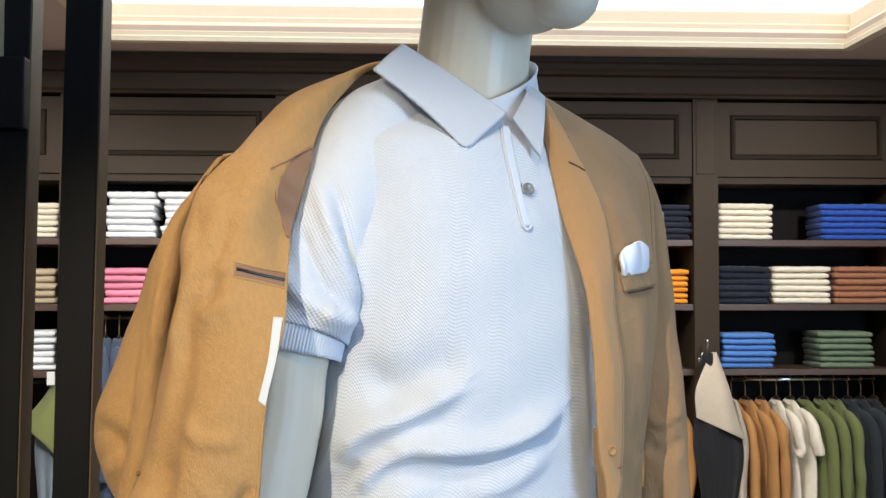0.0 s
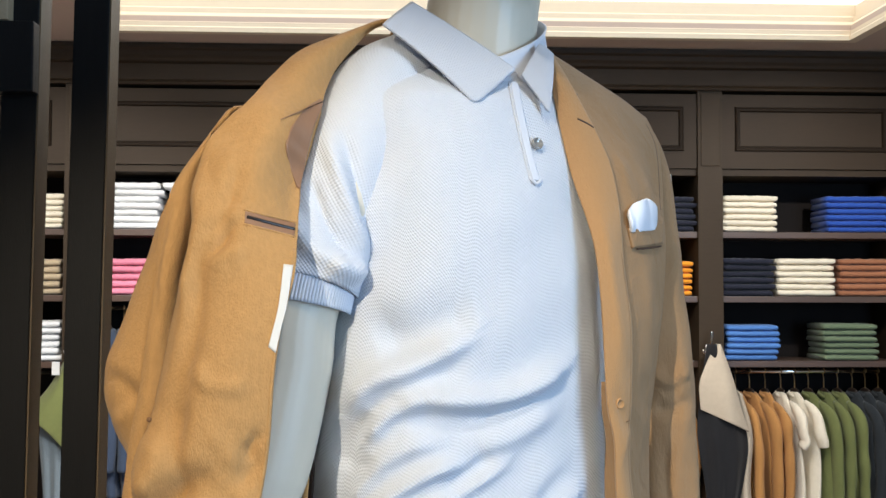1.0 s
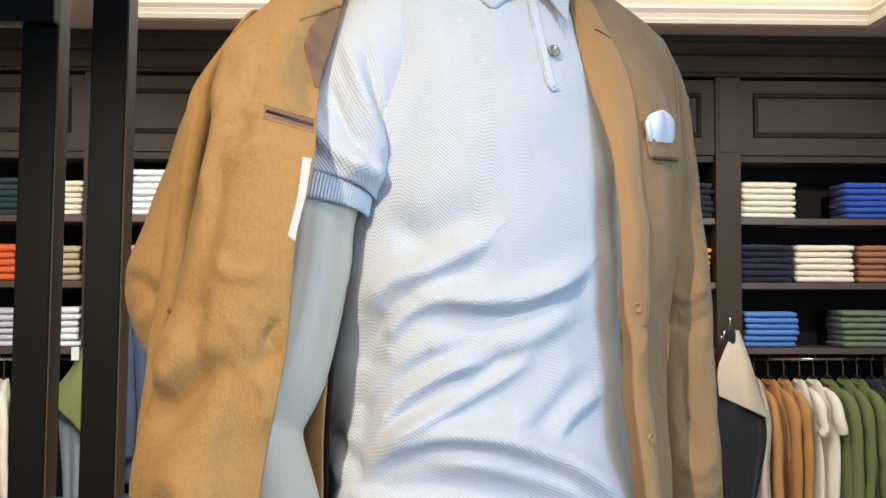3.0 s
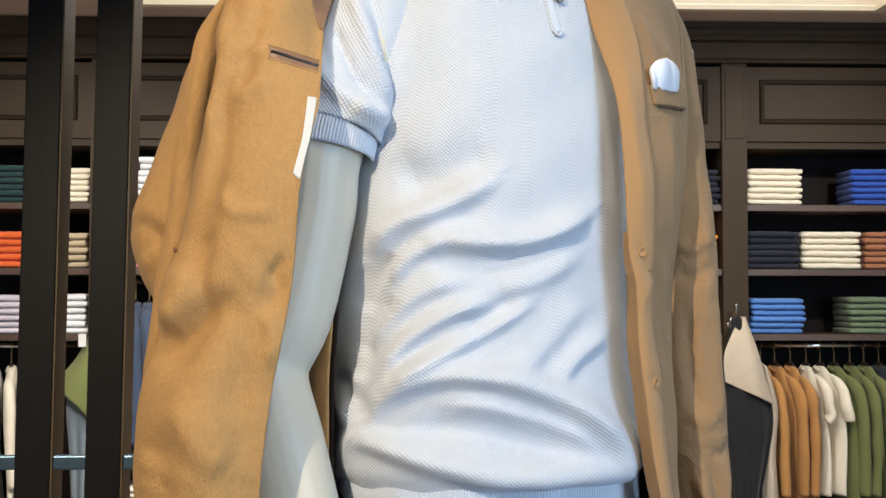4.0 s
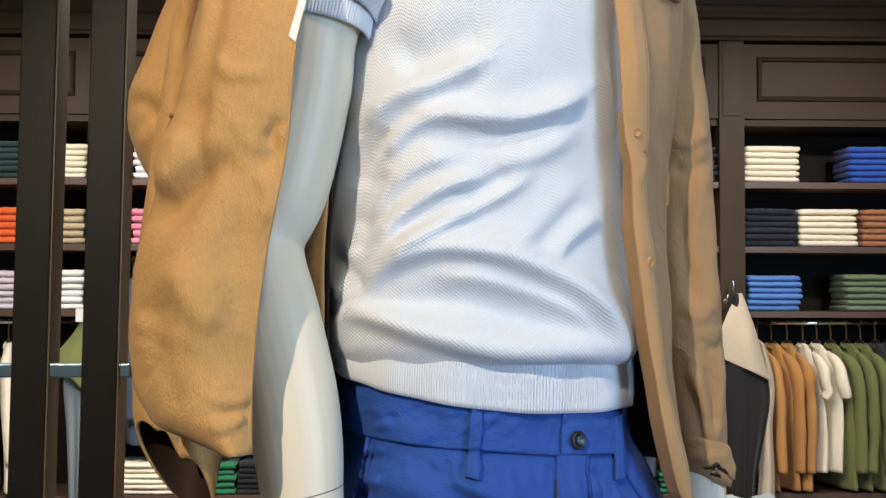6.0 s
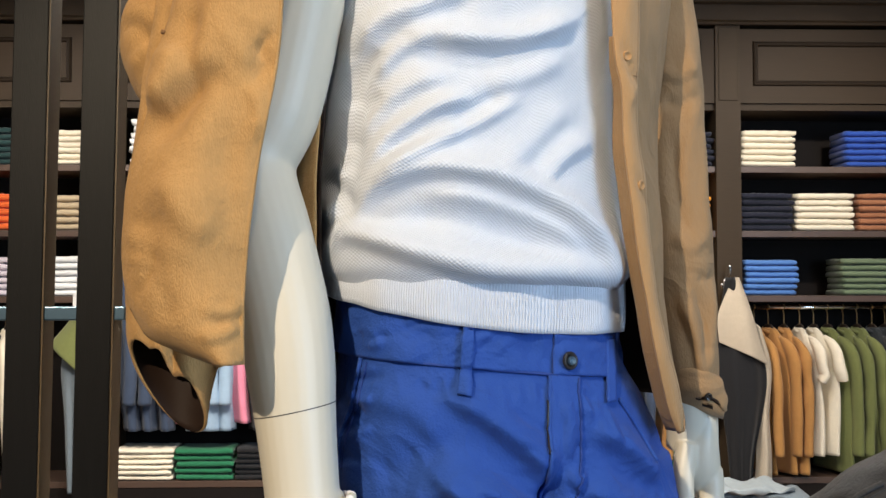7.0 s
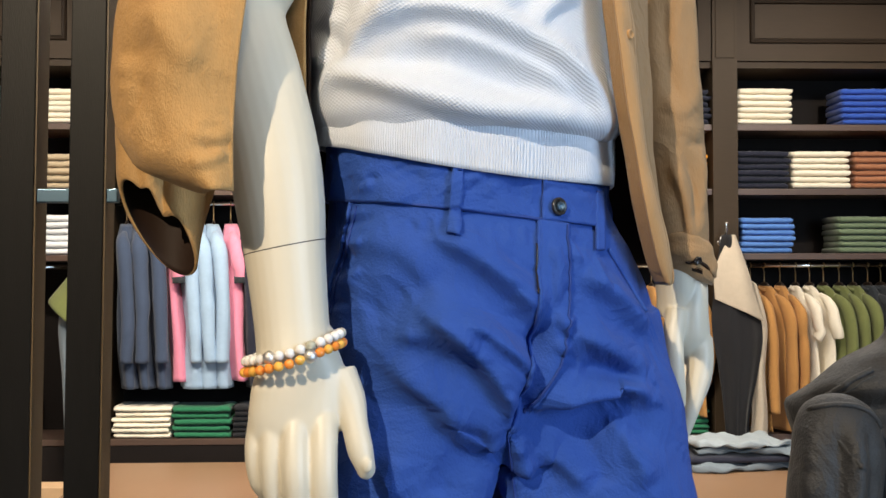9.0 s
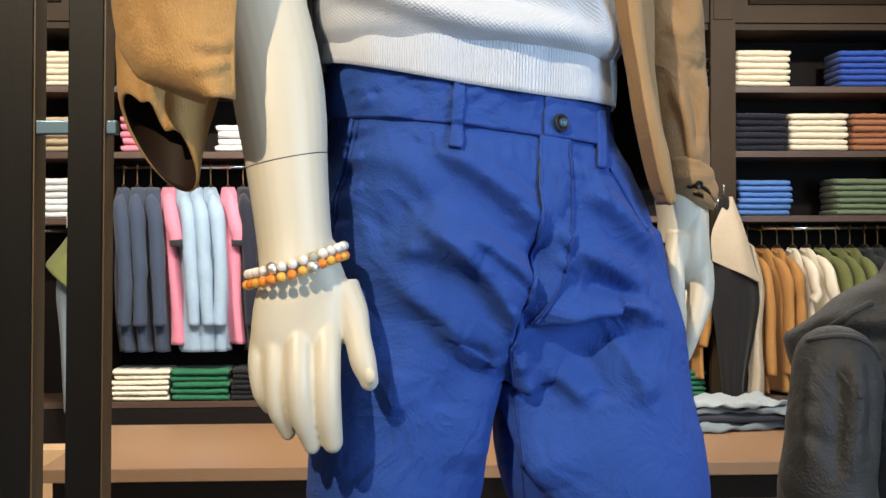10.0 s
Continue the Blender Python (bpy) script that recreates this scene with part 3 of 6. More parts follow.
FOLDS = [
    ([(-0.0403, 1.4085), (-0.0166, 1.4367), (0.0178, 1.4527), (0.047, 1.4656), (0.0736, 1.4834)], 0.011, 0.016, 0.009),
    ([(0.0178, 1.4261), (0.0629, 1.422), (0.1001, 1.4243), (0.1348, 1.4361), (0.1696, 1.4555)], 0.011, 0.014, 0.0075),
    ([(-0.0218, 1.3873), (0.002, 1.4123), (0.0311, 1.423)], 0.006, 0.01, 0.006),
    ([(-0.0427, 1.324), (-0.0165, 1.3583), (0.0126, 1.3795), (0.0417, 1.3875)], 0.006, 0.012, 0.008),
    ([(-0.0311, 1.2977), (-0.0059, 1.3308), (0.0311, 1.3567), (0.0681, 1.369)], 0.009, 0.01, 0.0065),
    ([(-0.0164, 1.294), (0.0258, 1.3203), (0.0628, 1.3414), (0.1053, 1.3664)], 0.009, 0.011, 0.007),
    ([(-0.0425, 1.2531), (-0.0216, 1.2819), (0.0205, 1.2992), (0.068, 1.2971), (0.1103, 1.2844), (0.1474, 1.2675), (0.1844, 1.2379), (0.2096, 1.2)], 0.015, 0.017, 0.0085),
    ([(0.0205, 1.2782), (0.0627, 1.2739), (0.105, 1.2623), (0.142, 1.2475), (0.1737, 1.2264)], 0.006, 0.01, 0.007),
    ([(-0.0686, 1.227), (-0.0477, 1.2405), (-0.0215, 1.2363), (0.0153, 1.2247), (0.0679, 1.213), (0.1101, 1.2098), (0.1577, 1.2086), (0.2107, 1.2026)], 0.012, 0.012, 0.009),
    ([(0.0892, 1.3029), (0.1211, 1.3267), (0.1424, 1.3505), (0.1638, 1.3638)], 0.0042, 0.015, 0.010),
    ([(0.1342, 1.2949), (0.1529, 1.3161), (0.1823, 1.3373)], 0.006, 0.012, 0.008),
    ([(0.0787, 1.3796), (0.116, 1.3903), (0.1533, 1.4116)], 0.005, 0.014, 0.009),
    ([(-0.0481, 1.3582), (-0.0376, 1.3899), (-0.0218, 1.4165)], -0.006, 0.012),
    ([(-0.0166, 1.4723), (0.0258, 1.4885), (0.079, 1.5021)], -0.006, 0.022),
    ([(0.0152, 1.4086), (0.0576, 1.405), (0.1054, 1.4089)], -0.005, 0.012),
    ([(0.0469, 1.3372), (0.0787, 1.3584), (0.0947, 1.3743)], -0.006, 0.01),
    ([(-0.0058, 1.253), (0.0469, 1.2556), (0.1049, 1.2423), (0.1472, 1.2212)], -0.007, 0.012),
    ([(-0.048, 1.3161), (-0.0375, 1.3424), (-0.0165, 1.3741)], -0.006, 0.01),
    ([(-0.0661, 1.2531), (-0.0557, 1.2741), (-0.0479, 1.3056)], 0.007, 0.012, 0.008),
    ([(-0.0689, 1.3029), (-0.0478, 1.2741), (-0.0399, 1.2609)], -0.006, 0.01),
    ([(-0.0282, 1.638), (-0.0202, 1.5958), (-0.0279, 1.5536)], 0.004, 0.014, 0.01),
    ([(-0.0278, 1.5011), (-0.0015, 1.4853), (0.0353, 1.4591), (0.0721, 1.459)], -0.005, 0.02, 0.02),
    ([(-0.044, 1.6644), (-0.036, 1.6274), (-0.0375, 1.5852)], 0.004, 0.01, 0.007),
]
p = folds(p, n, FOLDS, gain=1.3)
p = ripple(p, n, 0.0012, 0.09, 3)
ahead = np.clip(((p[..., 0] - 0.092) * 0.5 - (p[..., 1] - 1.14) * 0.86) / 0.075, -0.5, 1)
p[..., 2] -= 0.038 * ahead * np.clip((p[..., 2] - 1.715) / 0.07, 0, 1)
arc = np.concatenate([np.zeros((len(zs), 1)), np.cumsum(np.linalg.norm(np.diff(p, axis=1), axis=2), 1)], 1)
mid = arc[100] / arc[100, -1]
uv = np.stack([np.tile(mid * 0.92, (len(zs), 1)), np.concatenate([np.zeros((1, 520)), np.cumsum(np.linalg.norm(np.diff(p, axis=0), axis=2), 0)])], -1)
polo_body = make("body", p.reshape(-1, 3), grid_faces(len(zs), 520, True), POLO, polo, uv=uv.reshape(-1, 2), thick=0.002)
polo_body.matrix_parent_inverse = pinv
chest = Cloth(polo_body)

# ribbed hem band, every rib raised
zs = np.linspace(1.155, 1.215, 14)
HEM = [(1.155, 0.079, 1.087, 0.1580, 0.1125, 28), (1.17, 0.079, 1.087, 0.1595, 0.1140, 28), (1.2, 0.080, 1.088, 0.1585, 0.113, 28), (1.215, 0.080, 1.088, 0.155, 0.109, 28)]
p = loft(HEM, zs, 1740, 2.25)
n = grid_normals(p, True)
across = np.clip((p[..., 0] + 0.08) / 0.33, 0, 1)
drop = (0.032 - 0.098 * across + 0.060 * across ** 2) * np.clip((1.215 - p[..., 2]) / 0.05, 0, 1)
ribs = np.sin(np.arange(1740) * 2 * math.pi / 5)
p = p + n * (0.00065 * ribs[None, :, None]) + n * (0.0014 * np.sin(np.arange(1740) / 1740 * 2 * math.pi * 13))[None, :, None]
p[..., 2] += drop
ob = make("hem_band", p.reshape(-1, 3), grid_faces(len(zs), 1740, True), RIB, polo, "white ribbed hem band", thick=0.002)
ob.matrix_parent_inverse = pinv

# short sleeve over the bare arm, and its ribbed cuff
SLEEVE = [(0.024, 1.102, 1.760, 0.038), (-0.007, 1.078, 1.723, 0.0525), (-0.032, 1.049, 1.672, 0.053), (-0.055, 1.026, 1.62, 0.0495), (-0.070, 1.013, 1.57, 0.0505), (-0.0805, 1.004, 1.529, 0.0500)]
axis = crom(SLEEVE, 90)
p = tube_points(axis, 150, 1.0)
n = -grid_normals(p, True)
p = folds(p, n, [([(-0.06, 1.665), (-0.045, 1.615), (-0.030, 1.57), (-0.022, 1.545)], 0.008, 0.007), ([(-0.045, 1.67), (-0.03, 1.62), (-0.022, 1.58)], -0.006, 0.006),
                 ([(-0.095, 1.60), (-0.075, 1.565), (-0.035, 1.54)], 0.008, 0.008), ([(-0.075, 1.625), (-0.058, 1.585), (-0.042, 1.56)], -0.007, 0.006), ([(-0.06, 1.548), (-0.040, 1.540), (-0.026, 1.548)], 0.011, 0.009)])
uv = np.stack(np.broadcast_arrays((np.arange(150) / 150 * 0.36)[None, :], np.linspace(0, 0.27, 90)[:, None]), -1)
ob = make("sleeve", p.reshape(-1, 3), grid_faces(90, 150, True), POLO, polo, uv=uv.reshape(-1, 2), thick=0.002)
ob.matrix_parent_inverse = pinv
CUFF = [(-0.080, 1.005, 1.540, 0.0475), (-0.0825, 1.003, 1.53, 0.0475), (-0.086, 1.001, 1.511, 0.0468)]
axis = crom(CUFF, 10)
p = tube_points(axis, 576, 1.0)
n = -grid_normals(p, True)
p = p + n * (0.0009 * np.sin(np.arange(576) * 2 * math.pi / 6))[None, :, None]
ob = make("cuff", p.reshape(-1, 3), grid_faces(10, 576, True), RIB, polo, "white ribbed sleeve cuff", thick=0.002)
ob.matrix_parent_inverse = pinv

# ---- chino trousers ----
trousers = empty("chino_trousers", (0.1, 1.09, 0.07), "royal blue cotton chino trousers worn by the mannequin", "trousers")
tinv = Matrix.Translation(-Vector(trousers.location))
HIPS = [(0.88, 0.105, 1.10, 0.120, 0.075, 26), (0.93, 0.103, 1.098, 0.168, 0.108, 27), (0.98, 0.105, 1.096, 0.180, 0.119, 28), (1.03, 0.101, 1.093, 0.177, 0.119, 28), (1.08, 0.093, 1.089, 0.165, 0.114, 28), (1.12, 0.083, 1.087, 0.1505, 0.105, 28), (1.165, 0.080, 1.087, 0.143, 0.0985, 28)]
zs = np.linspace(0.88, 1.165, 50)
hp = loft(HIPS, zs, 120, 2.3)
pieces = [(hp.reshape(-1, 3), [list(q) for q in grid_faces(50, 120, True)] + [list(range(120))[::-1], [49 * 120 + k for k in range(120)]])]
LEG_R = [(0.030, 1.062, 1.01, 0.088), (0.020, 1.060, 0.92, 0.092), (0.008, 1.060, 0.84, 0.089), (-0.001, 1.062, 0.76, 0.086), (-0.01, 1.075, 0.55, 0.074), (-0.01, 1.09, 0.30, 0.062), (-0.005, 1.10, 0.075, 0.055)]
LEG_L = [(0.188, 1.118, 1.01, 0.081), (0.196, 1.118, 0.95, 0.085), (0.205, 1.116, 0.907, 0.088), (0.209, 1.114, 0.86, 0.090), (0.213, 1.114, 0.80, 0.096), (0.226, 1.114, 0.74, 0.093), (0.25, 1.13, 0.55, 0.082), (0.26, 1.14, 0.30, 0.068), (0.26, 1.15, 0.075, 0.057)]
pieces += [solid(crom(LEG_R, 70), 48, 1.0), solid(crom(LEG_L, 70), 48, 1.14)]
v, n, f = remeshed(pieces, 0.0028, 9)
TFOLDS = [
    ([(0.0419, 1.093), (0.0763, 1.0729), (0.1108, 1.0454), (0.1379, 1.0125)], 0.008, 0.02, 0.008),
    ([(0.0234, 1.0322), (0.0577, 1.0031), (0.0842, 0.9767), (0.1027, 0.9502), (0.1107, 0.9265)], 0.011, 0.022, 0.008),
    ([(0.0049, 1.0059), (0.0419, 1.0021), (0.0736, 0.9873)], 0.006, 0.022, 0.01),
    ([(0.063, 1.019), (0.0948, 0.9978), (0.124, 0.9713), (0.1266, 0.9501)], 0.008, 0.014, 0.006),
    ([(0.0393, 0.9336), (0.0762, 0.9019), (0.1064, 0.9112)], 0.008, 0.016, 0.008),
    ([(-0.0003, 0.9769), (0.0366, 0.9505), (0.0789, 0.9266), (0.108, 0.9186)], 0.006, 0.02, 0.01),
    ([(0.1133, 0.9175), (0.1266, 0.9396), (0.1362, 0.9765), (0.1427, 1.0189)], -0.01, 0.01),
    ([(0.1425, 0.9316), (0.1851, 0.9436), (0.2235, 0.9445), (0.2545, 0.9311)], 0.012, 0.014, 0.006),
    ([(0.1266, 0.9132), (0.1691, 0.9262), (0.217, 0.9207), (0.2651, 0.8913)], -0.006, 0.018),
    ([(0.1693, 1.0029), (0.214, 0.9806), (0.2492, 0.955)], 0.008, 0.018, 0.008),
    ([(0.1827, 1.0586), (0.2227, 1.0294), (0.2521, 0.9974)], 0.008, 0.016, 0.008),
    ([(0.1798, 0.9658), (0.2118, 0.9615), (0.2439, 0.9497)], -0.005, 0.012),
    ([(0.1371, 0.8973), (0.169, 0.8761), (0.1955, 0.8495)], 0.006, 0.018, 0.01),
    ([(0.2117, 0.9234), (0.233, 0.8915), (0.2488, 0.8481)], 0.005, 0.02, 0.009),
    ([(0.1797, 0.9077), (0.1956, 0.8812), (0.2062, 0.8484)], -0.004, 0.016),
    ([(0.1133, 0.9133), (0.1239, 0.8816), (0.1424, 0.8488)], 0.006, 0.01, 0.01),
    ([(-0.0268, 1.0929), (0.0154, 1.0771), (0.0366, 1.0507)], 0.003, 0.018, 0.012),
    ([(-0.0267, 1.0191), (0.0049, 1.0296), (0.0366, 1.0507)], -0.004, 0.022),
    ([(0.0842, 0.8924), (0.0577, 0.8715), (0.0524, 0.8495)], -0.004, 0.018),
    ([(0.005, 0.8928), (-0.0002, 0.8666), (0.0051, 0.8498)], 0.003, 0.016, 0.01),
    ([(0.1508, 1.0825), (0.1561, 1.0613), (0.1523, 1.0347)], 0.003, 0.006, 0.004),
    ([(0.156, 1.0188), (0.1639, 1.0082), (0.1693, 1.0188)], 0.003, 0.005, 0.004),
    ([(0.1533, 0.9924), (0.1612, 0.987), (0.1682, 0.9923)], 0.0028, 0.005, 0.004),
    ([(-0.0479, 1.0929), (-0.0347, 1.0866), (-0.0215, 1.0887)], 0.002, 0.005, 0.004),
    ([(-0.052, 1.0665), (-0.0383, 1.0613), (-0.0267, 1.0644)], 0.002, 0.005, 0.004),
    ([(0.1144, 0.8907), (0.1235, 0.853), (0.1371, 0.8098), (0.156, 0.7655)], 0.012, 0.03, 0.008),
    ([(0.102, 0.8961), (0.0885, 0.8424), (0.0804, 0.7887)], 0.006, 0.008, 0.03),
]
PUCKERS = []
rr = random.Random(77)
SEAMS = [((-0.036, 1.118), (-0.056, 1.03), (0.016, 0.003), 11), ((0.0, 1.108), (0.135, 1.096), (0.003, -0.016), 10), ((0.166, 1.09), (0.160, 0.97), (0.016, -0.006), 10), ((0.136, 1.06), (0.124, 0.94), (-0.022, 0.014), 8), ((0.175, 1.09), (0.21, 1.06), (0.006, -0.018), 4)]
for (xa, za), (xb, zb), (lx, lz), count in SEAMS:
    for k in range(count):
        s = (k + rr.uniform(-0.3, 0.3)) / (count - 1)
        x, z, reach = xa + (xb - xa) * s, za + (zb - za) * s, rr.uniform(0.6, 1.5)
        PUCKERS.append(([(x - lx * 0.3, z - lz * 0.3), (x + lx * 0.4 * reach, z + lz * 0.4 * reach + rr.uniform(-0.003, 0.003)), (x + lx * reach, z + lz * reach)], rr.choice((1, 1, -1)) * rr.uniform(0.0006, 0.0013), 0.0052))
v = folds(v, n, TFOLDS, gain=2.1)
v = folds(v, n, [(r, h, w * 0.7) for r, h, w in PUCKERS], gain=2.6)
v = ripple(v, n, 0.0016, 0.12, 8)
v = ripple(v, n, 0.0005, 0.035, 9)
legs = make("main_cloth", v, f, BLUE, trousers)
legs.matrix_parent_inverse = tinv
seat_cloth = Cloth(legs)


def tpart(ob):
    ob.matrix_parent_inverse = tinv
    return ob


zs = np.linspace(1.130, 1.184, 30)
BAND = [(1.10, 0.0865, 1.087, 0.1590, 0.1125, 28), (1.12, 0.083, 1.087, 0.1555, 0.1095, 28), (1.184, 0.080, 1.087, 0.149, 0.1045, 28)]
p = loft(BAND, zs, 420, 2.3)
n = grid_normals(p, True)
p = ripple(p, n, 0.0018, 0.05, 5)
p = ripple(p, n, 0.0007, 0.02, 6)
creases = []
for k in range(26):
    x, z, reach = rr.uniform(-0.05, 0.19), rr.uniform(1.138, 1.172), rr.uniform(0.008, 0.02)
    creases.append(([(x, z), (x + reach * 0.5, z + reach * rr.uniform(0.1, 0.4)), (x + reach, z + reach * rr.uniform(0.2, 0.7))], rr.choice((1, -1)) * rr.uniform(0.001, 0.002), 0.0035))
p = folds(p, n, creases)
p[..., 2] += -0.027 * np.clip((p[..., 0] + 0.06) / 0.28, 0, 1)
band = tpart(make("waistband", p.reshape(-1, 3), grid_faces(30, 420, True), BLUE, trousers, thick=0.003))
band_cloth = Cloth(band, legs)

# ---- jacket draped over the shoulders ----
jacket = empty("blazer", (0.09, 1.12, 1.05), "tan cotton blazer draped open over the mannequin's shoulder", "jacket")
jinv = Matrix.Translation(-Vector(jacket.location))


def jpart(ob):
    ob.matrix_parent_inverse = jinv
    return ob


def sheet(name, left, right, bulge, lines, material, nu=90, nv=170, wave=0.001, seed=1, thick=0.003, label="", back=None, parent=None, top=0.0, curl=0.0):
    l, r = crom(left, nv), crom(right, nv)
    u = np.linspace(0, 1, nu)[None, :, None]
    p = l[:, None] * (1 - u) + r[:, None] * u
    p[..., 1] -= bulge * np.sin(math.pi * u[..., 0]) * np.linspace(1 - top, 1, nv)[:, None]
    n = -grid_normals(p, False)
    p[..., 1] += curl * (1 - u[..., 0]) ** 5
    p = folds(p, n, lines, gain=1.1)
    p = ripple(p, n, wave, 0.11, seed)
    p = ripple(p, n, wave * 0.4, 0.04, seed + 20)
    return jpart(make(name, p.reshape(-1, 3), grid_faces(nv, nu, False)[:, ::-1], material, parent or jacket, label, thick=thick, materials=(back,) if back else ()))


JL_L = [(0.006, 1.12, 1.812), (-0.02, 1.08, 1.8), (-0.085, 1.03, 1.764), (-0.115, 1., 1.73), (-0.131, 0.965, 1.7016), (-0.1559, 0.955, 1.6719), (-0.1684, 0.945, 1.6531), (-0.1743, 0.94, 1.6273), (-0.1773, 0.935, 1.6067), (-0.1743, 0.93, 1.5814), (-0.1786, 0.925, 1.554), (-0.1833, 0.92, 1.5269), (-0.1876, 0.915, 1.5064), (-0.1926, 0.912, 1.4833), (-0.1972, 0.91, 1.4544), (-0.2007, 0.905, 1.4261), (-0.2056, 0.9, 1.4005), (-0.2138, 0.898, 1.3758), (-0.2244, 0.895, 1.3256), (-0.2318, 0.893, 1.2969), (-0.2363, 0.892, 1.2589), (-0.2378, 0.89, 1.2211), (-0.2325, 0.887, 1.1837), (-0.221, 0.883, 1.1608), (-0.2072, 0.88, 1.1473), (-0.155, 0.875, 1.128)]
JL_R = [(0.010, 1.085, 1.803), (-0.019, 1.07, 1.790), (-0.041, 1.052, 1.765), (-0.057, 1.034, 1.740), (-0.066, 1.014, 1.713), (-0.069, 1.0, 1.690), (-0.076, 0.985, 1.662), (-0.083, 0.968, 1.629), (-0.083, 0.948, 1.602), (-0.083, 0.922, 1.567), (-0.084, 0.902, 1.535), (-0.098, 0.882, 1.467), (-0.103, 0.878, 1.393), (-0.113, 0.876, 1.331), (-0.121, 0.875, 1.288), (-0.130, 0.872, 1.20), (-0.131, 0.870, 1.128)]
JLF = []
JLF.append(([(-0.13, 1.595), (-0.155, 1.585), (-0.165, 1.56)], 0.004, 0.007))
JLF.append(([(-0.12, 1.60), (-0.145, 1.60)], -0.003, 0.006))
JLF.append(([(-0.168, 1.462), (-0.158, 1.448), (-0.147, 1.441), (-0.117, 1.441)], 0.0022, 0.004))
JLF.append(([(-0.195, 1.43), (-0.213, 1.375), (-0.195, 1.358), (-0.176, 1.385)], 0.004, 0.012))
JLF.append(([(-0.212, 1.345), (-0.198, 1.328), (-0.17, 1.37)], -0.009, 0.014))
JLF.append(([(-0.115, 1.40), (-0.122, 1.38), (-0.118, 1.36)], -0.004, 0.008))
JLF.append(([(-0.14, 1.38), (-0.15, 1.33), (-0.14, 1.27)], -0.004, 0.02))
JLF.append(([(-0.20, 1.29), (-0.18, 1.25), (-0.19, 1.21)], 0.006, 0.022))
JLF.append(([(-0.23, 1.235), (-0.215, 1.228), (-0.20, 1.23)], 0.002, 0.004))
JLF.append(([(-0.215, 1.205), (-0.20, 1.22)], -0.002, 0.003))
JLF.append(([(-0.165, 1.175), (-0.145, 1.172), (-0.130, 1.18)], 0.004, 0.005))
JLF.append(([(-0.155, 1.165), (-0.140, 1.163), (-0.130, 1.168)], -0.003, 0.004))
JLF.append(([(-0.16, 1.195), (-0.135, 1.195)], 0.002, 0.003))
JLF.append(([(-0.10, 1.70), (-0.125, 1.62), (-0.135, 1.55)], 0.004, 0.02))
JLF.append(([(-0.130, 1.588), (-0.142, 1.580), (-0.156, 1.562)], 0.003, 0.004))
JLF.append(([(-0.130, 1.584), (-0.140, 1.573), (-0.150, 1.556)], -0.0025, 0.004))
JLF.append(([(-0.172, 1.63), (-0.168, 1.57), (-0.176, 1.50)], 0.005, 0.006))
JLF.append(([(-0.228, 1.25), (-0.205, 1.246), (-0.19, 1.25)], -0.002, 0.004))
JLF.append(([(-0.17, 1.55), (-0.18, 1.48), (-0.195, 1.42)], 0.004, 0.008))
JLF.append(([(-0.145, 1.64), (-0.155, 1.59), (-0.16, 1.53)], 0.004, 0.009))
JLF.append(([(-0.13, 1.64), (-0.143, 1.60), (-0.146, 1.56)], -0.0035, 0.009))
JLF.append(([(-0.165, 1.54), (-0.17, 1.46), (-0.178, 1.40)], -0.004, 0.009))
JLF.append(([(-0.15, 1.36), (-0.165, 1.30), (-0.155, 1.25)], 0.004, 0.016))
JLF.append(([(-0.12, 1.34), (-0.13, 1.28), (-0.125, 1.22)], 0.003, 0.010))
JLF.append(([(-0.21, 1.25), (-0.20, 1.20), (-0.185, 1.16)], -0.003, 0.012))
JLF.append(([(-0.175, 1.43), (-0.18, 1.39), (-0.172, 1.36)], -0.006, 0.010))
JLF.append(([(-0.15, 1.41), (-0.13, 1.385), (-0.12, 1.39)], 0.002, 0.007))
JLF.append(([(-0.1903, 1.3998), (-0.1981, 1.3734), (-0.2065, 1.3566), (-0.2198, 1.3542)], 0.01, 0.01, 0.016))
JLF.append(([(-0.2062, 1.3256), (-0.1946, 1.3471), (-0.1685, 1.3639), (-0.1448, 1.3759)], -0.006, 0.01, 0.016))
JLF.append(([(-0.1916, 1.2827), (-0.1748, 1.2494), (-0.1533, 1.2327)], 0.007, 0.022, 0.012))
JLF.append(([(-0.1622, 1.464), (-0.1525, 1.4472), (-0.1357, 1.4448), (-0.1166, 1.4473)], 0.0035, 0.005, 0.003))
JLF.append(([(-0.1068, 1.4073), (-0.1162, 1.3928), (-0.1114, 1.3808), (-0.1199, 1.3688)], -0.004, 0.006))
JLF.append(([(-0.1256, 1.3591), (-0.1183, 1.34), (-0.1215, 1.316)], 0.004, 0.012, 0.006))
JLF.append(([(-0.2337, 1.2353), (-0.2172, 1.2329), (-0.2054, 1.2352)], 0.002, 0.004, 0.003))
JLF.append(([(-0.2312, 1.2163), (-0.217, 1.2139), (-0.2051, 1.2068)], 0.002, 0.004, 0.003))
JLF.append(([(-0.2228, 1.1833), (-0.2121, 1.1974), (-0.2042, 1.2115)], -0.003, 0.004))
JLF.append(([(-0.1601, 1.183), (-0.1435, 1.1853), (-0.134, 1.1838)], 0.003, 0.004, 0.003))
JLF.append(([(-0.1622, 1.149), (-0.1456, 1.1523), (-0.1362, 1.1616)], 0.005, 0.006, 0.003))
JLF.append(([(-0.1622, 1.4674), (-0.1738, 1.4215), (-0.1828, 1.3639)], 0.004, 0.02, 0.01))
JLF.append(([(-0.1316, 1.6896), (-0.1482, 1.6798), (-0.174, 1.6556)], 0.004, 0.01, 0.006))
JLF.append(([(-0.126, 1.5577), (-0.1425, 1.5529), (-0.1542, 1.541)], 0.005, 0.01, 0.005))
